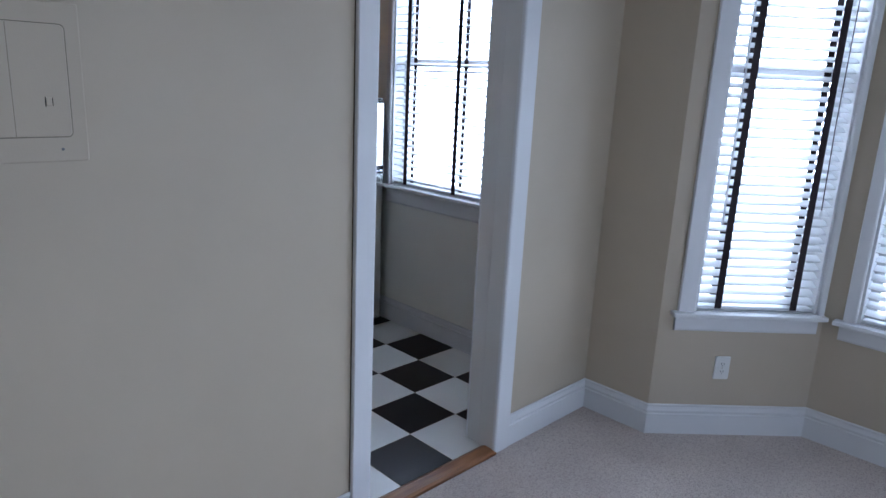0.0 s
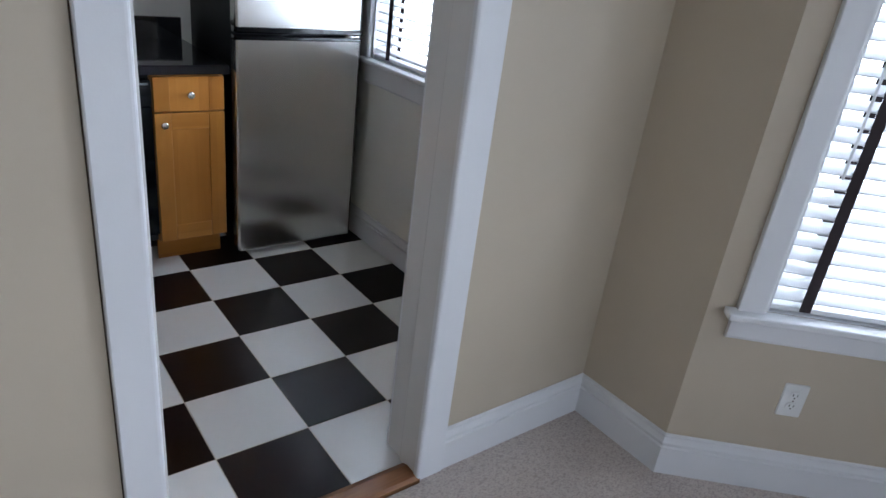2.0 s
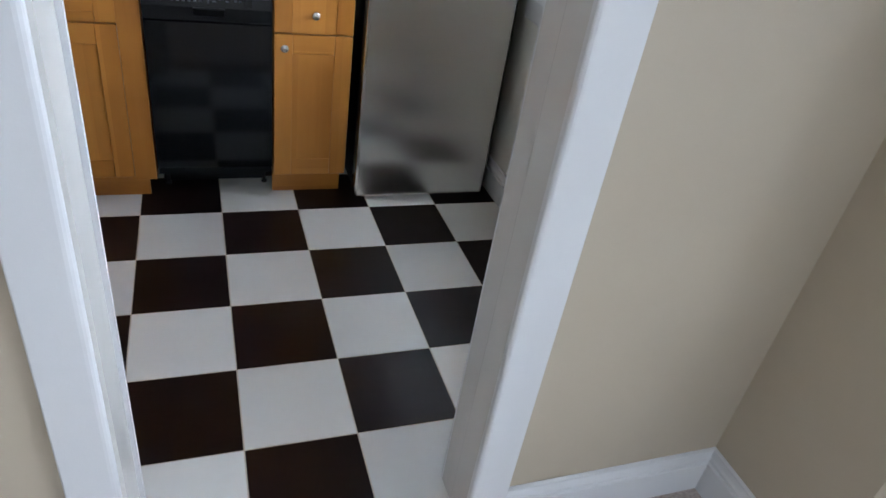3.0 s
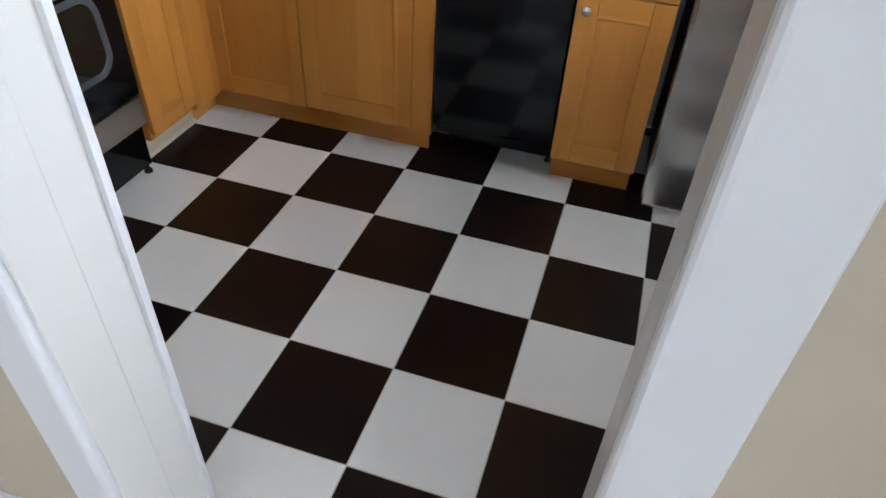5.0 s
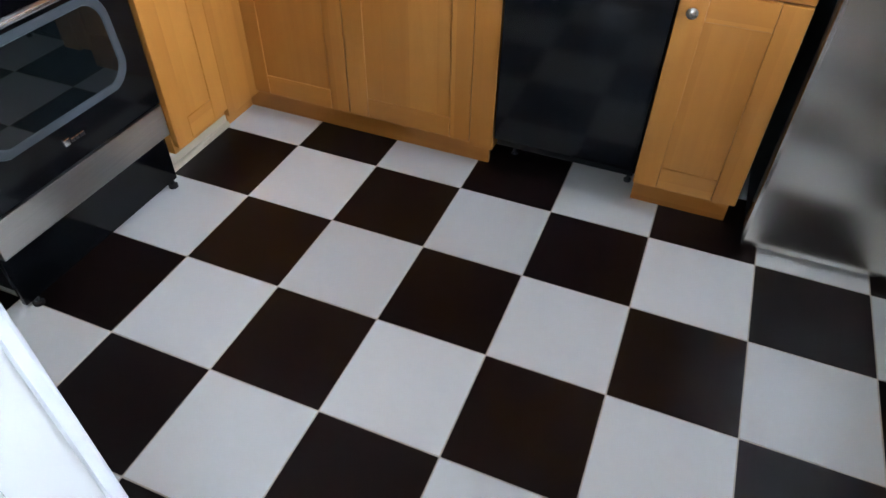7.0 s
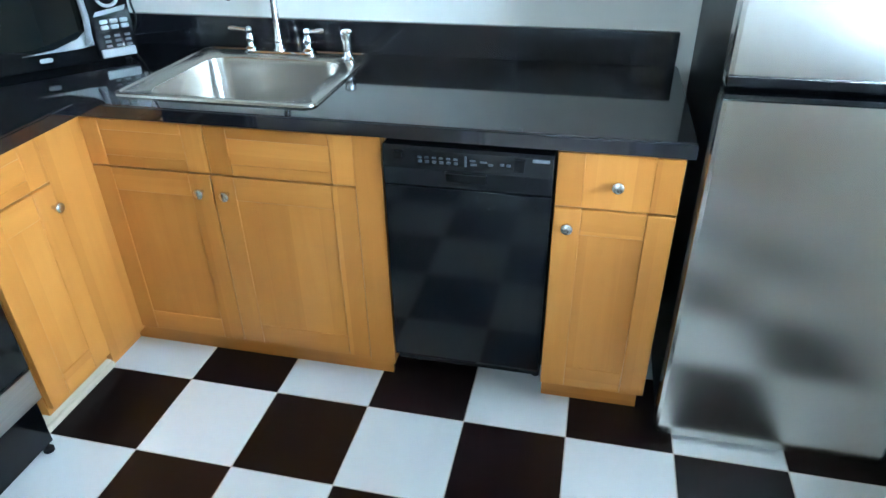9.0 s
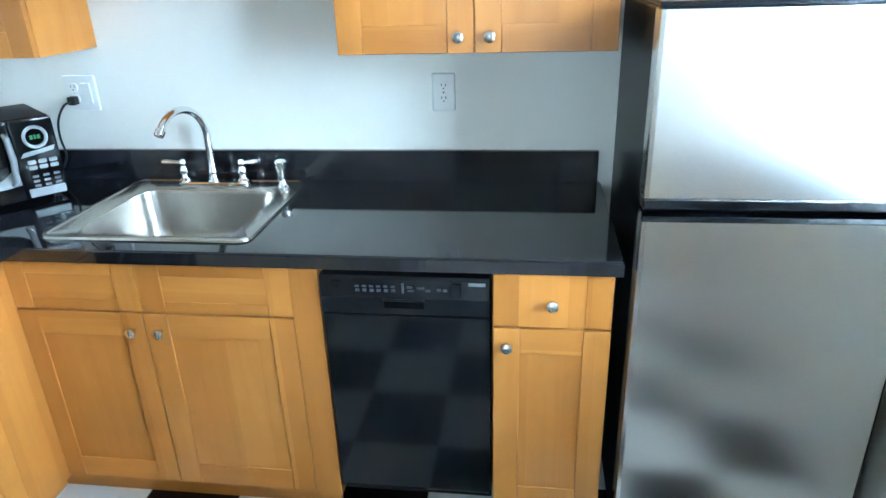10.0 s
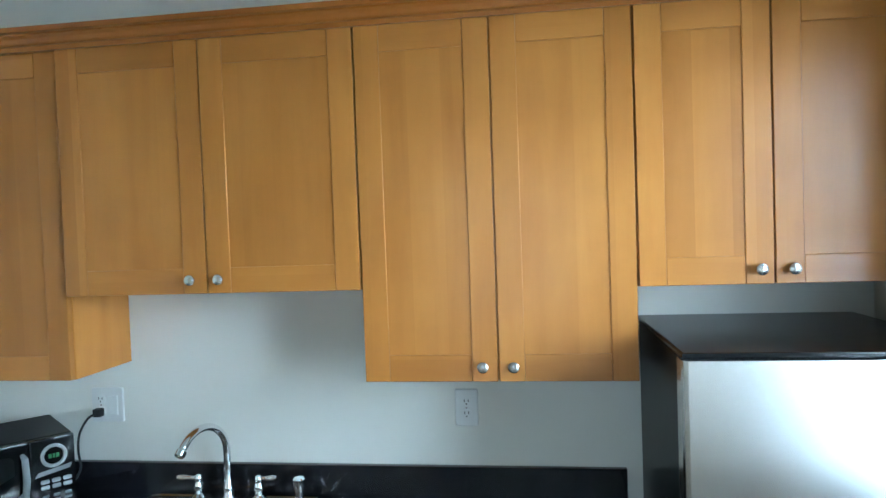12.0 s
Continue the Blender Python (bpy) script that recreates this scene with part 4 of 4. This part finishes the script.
    for bx, by, r in ((y0 + 0.15, 0.15, 0.075), (y1 - 0.15, 0.15, 0.09), (y0 + 0.15, 0.42, 0.09), (y1 - 0.15, 0.42, 0.075)):
        part("burner", lathe(bmesh.new(), [(r + 0.012, 0.0), (r + 0.01, 0.004), (r, 0.005), (r * 0.9, 0.008), (r * 0.3, 0.008), (r * 0.25, 0.004), (0.001, 0.004)], (bx, by, 0.9155), n=28), BLACK_SATIN, s)
    part("kick_panel", boxed(y0 + 0.005, y1 - 0.005, 0.030, 0.045, 0.03, 0.196), BLACK_GLOSS, s)
    for fx in (y0 + 0.04, y1 - 0.02):
        for fy in (0.04, D - 0.06):
            part("foot", lathe(bmesh.new(), [(0.015, 0.0), (0.015, 0.010), (0.007, 0.014), (0.007, 0.09)], (fx, fy, 0.0), n=12), RUBBER, s)
    return s


stove()


def microwave():
    """Its own axes: front at y = 0, its right front corner at the origin, standing on the counter."""
    w, dep, h = 0.455, 0.31, 0.262
    mw = thing("microwave_oven", label="black countertop microwave with round clock dial, turned in the corner", category="microwave", m=pose(-1.478, 1.706, CT1 + 0.0005, 0, 0, 50))
    z0 = 0.014
    part("case", boxed(-w + 0.002, -0.002, 0.022, dep, z0 + 0.002, h, bevel=0.006, seg=2), BLACK_CASE, mw)
    d = part("door", boxed(-w, -0.122, 0.0, 0.0215, z0, h - 0.002, bevel=0.006, seg=2), BLACK_GLOSS, mw, "glossy black door")
    part("door_window", loft(bmesh.new(), [[(p, y, q) for p, q in rounded(-0.29, 0.152, 0.26, 0.15, 0.02)] for y in (-0.001, 0.003)], True, True), OVEN_GLASS, d)
    part("badge", loft(bmesh.new(), [[(p, y, q) for p, q in rounded(-0.27, 0.042, 0.036, 0.013, 0.006)] for y in (-0.002, 0.002)], True, True), PALE_BUTTON, d)
    part("swoosh_trim", prism(bmesh.new(), [(-0.330, 0.062), (-0.240, 0.069), (-0.170, 0.091), (-0.126, 0.124), (-0.126, 0.066), (-0.170, 0.061)], -0.003, 0.004, "y"), SILVER_PLASTIC, d, "silver curved trim at the foot of the door")
    part("handle", tube(bmesh.new(), [(-0.140, -0.002, 0.225), (-0.136, -0.018, 0.215), (-0.134, -0.022, 0.15), (-0.140, -0.018, 0.085), (-0.148, -0.002, 0.07)], [0.006, 0.009, 0.010, 0.009, 0.006], 12), SILVER_PLASTIC, d, "silver curved handle")
    c = part("control_panel", boxed(-0.1205, 0.0, 0.0, 0.0215, z0, h - 0.002, bevel=0.006, seg=2), BLACK_GLOSS, mw)
    cx, cz = -0.058, 0.205
    part("dial_ring", lathe(bmesh.new(), [(0.035, 0.002), (0.036, -0.004), (0.034, -0.007), (0.028, -0.007), (0.026, -0.003), (0.026, 0.002)], (cx, 0.0, cz), "y", 28), PALE_BUTTON, c, "bright ring round the clock")
    part("clock_face", lathe(bmesh.new(), [(0.0255, 0.001), (0.0255, -0.003), (0.001, -0.003)], (cx, 0.0, cz), "y", 24), DARK_SLOT, c)
    for a, b in ((-0.014, -0.006), (-0.003, 0.003), (0.006, 0.014)):
        part("clock_digit", boxed(cx + a, cx + b, -0.0045, -0.002, cz - 0.006, cz + 0.006), GREEN_DIGITS, c, "green lit digit bar")
    part("label_strip", prism(bmesh.new(), [(-0.110, 0.146), (-0.016, 0.158), (-0.010, 0.172), (-0.100, 0.160)], -0.002, 0.004, "y"), SILVER_PLASTIC, c, "silver strip below the clock")
    for r in range(2):
        for k in range(3):
            bx = -0.096 + k * 0.030
            part("button", boxed(bx, bx + 0.024, -0.003, 0.003, 0.122 - r * 0.017, 0.135 - r * 0.017, bevel=0.003), PALE_BUTTON, c)
    for r in range(3):
        for k in range(3):
            bx = -0.096 + k * 0.030
            part("number_button", boxed(bx + 0.003, bx + 0.021, -0.002, 0.003, 0.080 - r * 0.015, 0.088 - r * 0.015, bevel=0.0015), GREY_MARK, c)
    part("open_button", boxed(-0.112, -0.008, -0.004, 0.003, 0.020, 0.047, bevel=0.003), SILVER_PLASTIC, c, "silver door button")
    for fx in (-w + 0.03, -0.03):
        for fy in (0.04, dep - 0.04):
            part("foot", lathe(bmesh.new(), [(0.010, 0.0), (0.011, z0 + 0.004)], (fx, fy, 0.0), n=10), RUBBER, mw)
    return mw


microwave()


# ---- small wall fittings ----
def receptacle(parent, cx, z):
    """The two sockets of an outlet, in a plate's axes (plate face at y = -0.006)."""
    for dz in (0.0195, -0.0195):
        r = part("socket", loft(bmesh.new(), [[(p, y, q) for p, q in rounded(cx, z + dz, 0.033, 0.028, 0.011)] for y in (-0.0055, -0.0085)], True, True), PLASTIC_WHITE, parent)
        for sx in (-0.0063, 0.0063):
            part("slot", boxed(cx + sx - 0.0011, cx + sx + 0.0011, -0.0089, -0.008, z + dz - 0.001, z + dz + 0.0075), DARK_SLOT, r)
        part("slot", lathe(bmesh.new(), [(0.0024, -0.0089), (0.0024, -0.008)], (cx, 0, z + dz - 0.0075), "y", 8), DARK_SLOT, r)
    part("screw", lathe(bmesh.new(), [(0.003, -0.005), (0.003, -0.0072), (0.001, -0.0076)], (cx, 0, z), "y", 10), NICKEL, parent)


def plate(m, w, h, label, name="wall_outlet"):
    o = thing(name, label=label, category="outlet", m=m)
    loops = [[(p, y, q) for p, q in rounded(0, 0, w - k, h - k, 0.006 - k / 3, 4)] for k, y in ((0, 0.0), (0, -0.003), (0.004, -0.006))]
    part("cover_plate", loft(bmesh.new(), loops, True, True), PLASTIC_WHITE, o)
    return o


o = plate(pose(-0.276, KY1 - 0.0005, 1.197), 0.072, 0.117, "white double wall outlet above the counter")
receptacle(o, 0, 0)
o = plate(pose(-1.500, KY1 - 0.0005, 1.204), 0.116, 0.117, "white wall plate with outlet and rocker switch, cord plugged in")
receptacle(o, -0.023, 0)
part("rocker_switch", boxed(0.0065, 0.0395, -0.010, -0.005, -0.034, 0.034, bevel=0.002), PLASTIC_WHITE, o)
o = plate(m_bay1 @ pose(0.334, -0.0005, 0.349), 0.074, 0.117, "white double wall outlet below the bay window")
receptacle(o, 0, 0)

cord = thing("power_cord", (-1.509, KY1, 1.17), "black microwave power cord plugged into the wall", "cord")
part("plug", boxed(-1.537, -1.509, KY1 - 0.036, KY1 - 0.0095, 1.168, 1.196, bevel=0.005, seg=2), RUBBER, cord)
cpts = [Vector((-1.526, KY1 - 0.034, 1.180)), Vector((-1.544, KY1 - 0.05, 1.168)), Vector((-1.570, KY1 - 0.058, 1.120)), Vector((-1.580, KY1 - 0.055, 1.06)), Vector((-1.585, KY1 - 0.04, 1.0)), Vector((-1.62, KY1 - 0.03, 0.95)), Vector((-1.66, KY1 - 0.032, 0.918))]
fine = []
for i in range(len(cpts) - 1):
    p0, p1, p2, p3 = cpts[max(i - 1, 0)], cpts[i], cpts[i + 1], cpts[min(i + 2, len(cpts) - 1)]
    for s in range(5):
        t = s / 5
        fine.append(0.5 * ((2 * p1) + (p2 - p0) * t + (2 * p0 - 5 * p1 + 4 * p2 - p3) * t * t + (3 * p1 - p0 - 3 * p2 + p3) * t ** 3))
part("cable", tube(bmesh.new(), fine + [cpts[-1]], 0.0038, 10), RUBBER, cord)


def breaker_panel():
    z0, z1, x0, x1 = 1.400, 1.752, -1.765, -1.402
    y = LIV_Y
    p = thing("breaker_panel", ((x0 + x1) / 2, y, z0), "electrical panel cover painted in the wall colour", "electrical panel")
    loops = [[(a, yy, b) for a, b in rounded((x0 + x1) / 2, (z0 + z1) / 2, x1 - x0 - k, z1 - z0 - k, 0.004, 3)] for k, yy in ((0, y), (0, y - 0.004), (0.006, y - 0.006))]
    part("cover", loft(bmesh.new(), loops, True, True), WALL_TAN, p)
    gap = [[(a, yy, b) for a, b in rounded(-1.582, 1.581, 0.298, 0.250, 0.012, 5)] for yy in (y - 0.006, y - 0.0064)]
    part("door_gap", loft(bmesh.new(), gap, True, True), TAN_LINE, p)
    door = [[(a, yy, b) for a, b in rounded(-1.582, 1.581, 0.294 - k, 0.246 - k, 0.011, 5)] for k, yy in ((0, y - 0.006), (0, y - 0.0075), (0.003, y - 0.009))]
    d = part("panel_door", loft(bmesh.new(), door, True, True), WALL_TAN, p)
    part("hinge_line", boxed(-1.5495, -1.5485, y - 0.0094, y - 0.008, 1.460, 1.702), TAN_LINE, d)
    part("latch", boxed(-1.4840, -1.4720, y - 0.0115, y - 0.008, 1.527, 1.545, bevel=0.001), WALL_TAN, d)
    part("latch_slot", boxed(-1.4860, -1.4845, y - 0.0098, y - 0.008, 1.525, 1.547), DARK_SLOT, d)
    part("latch_slot", boxed(-1.4715, -1.4700, y - 0.0098, y - 0.008, 1.527, 1.545), DARK_SLOT, d)
    part("screw", lathe(bmesh.new(), [(0.0035, y - 0.005), (0.0035, y - 0.0072), (0.001, y - 0.0078)], (-1.4580, 0, 1.429), "y", 10), GREY_MARK, p)
    return p


breaker_panel()
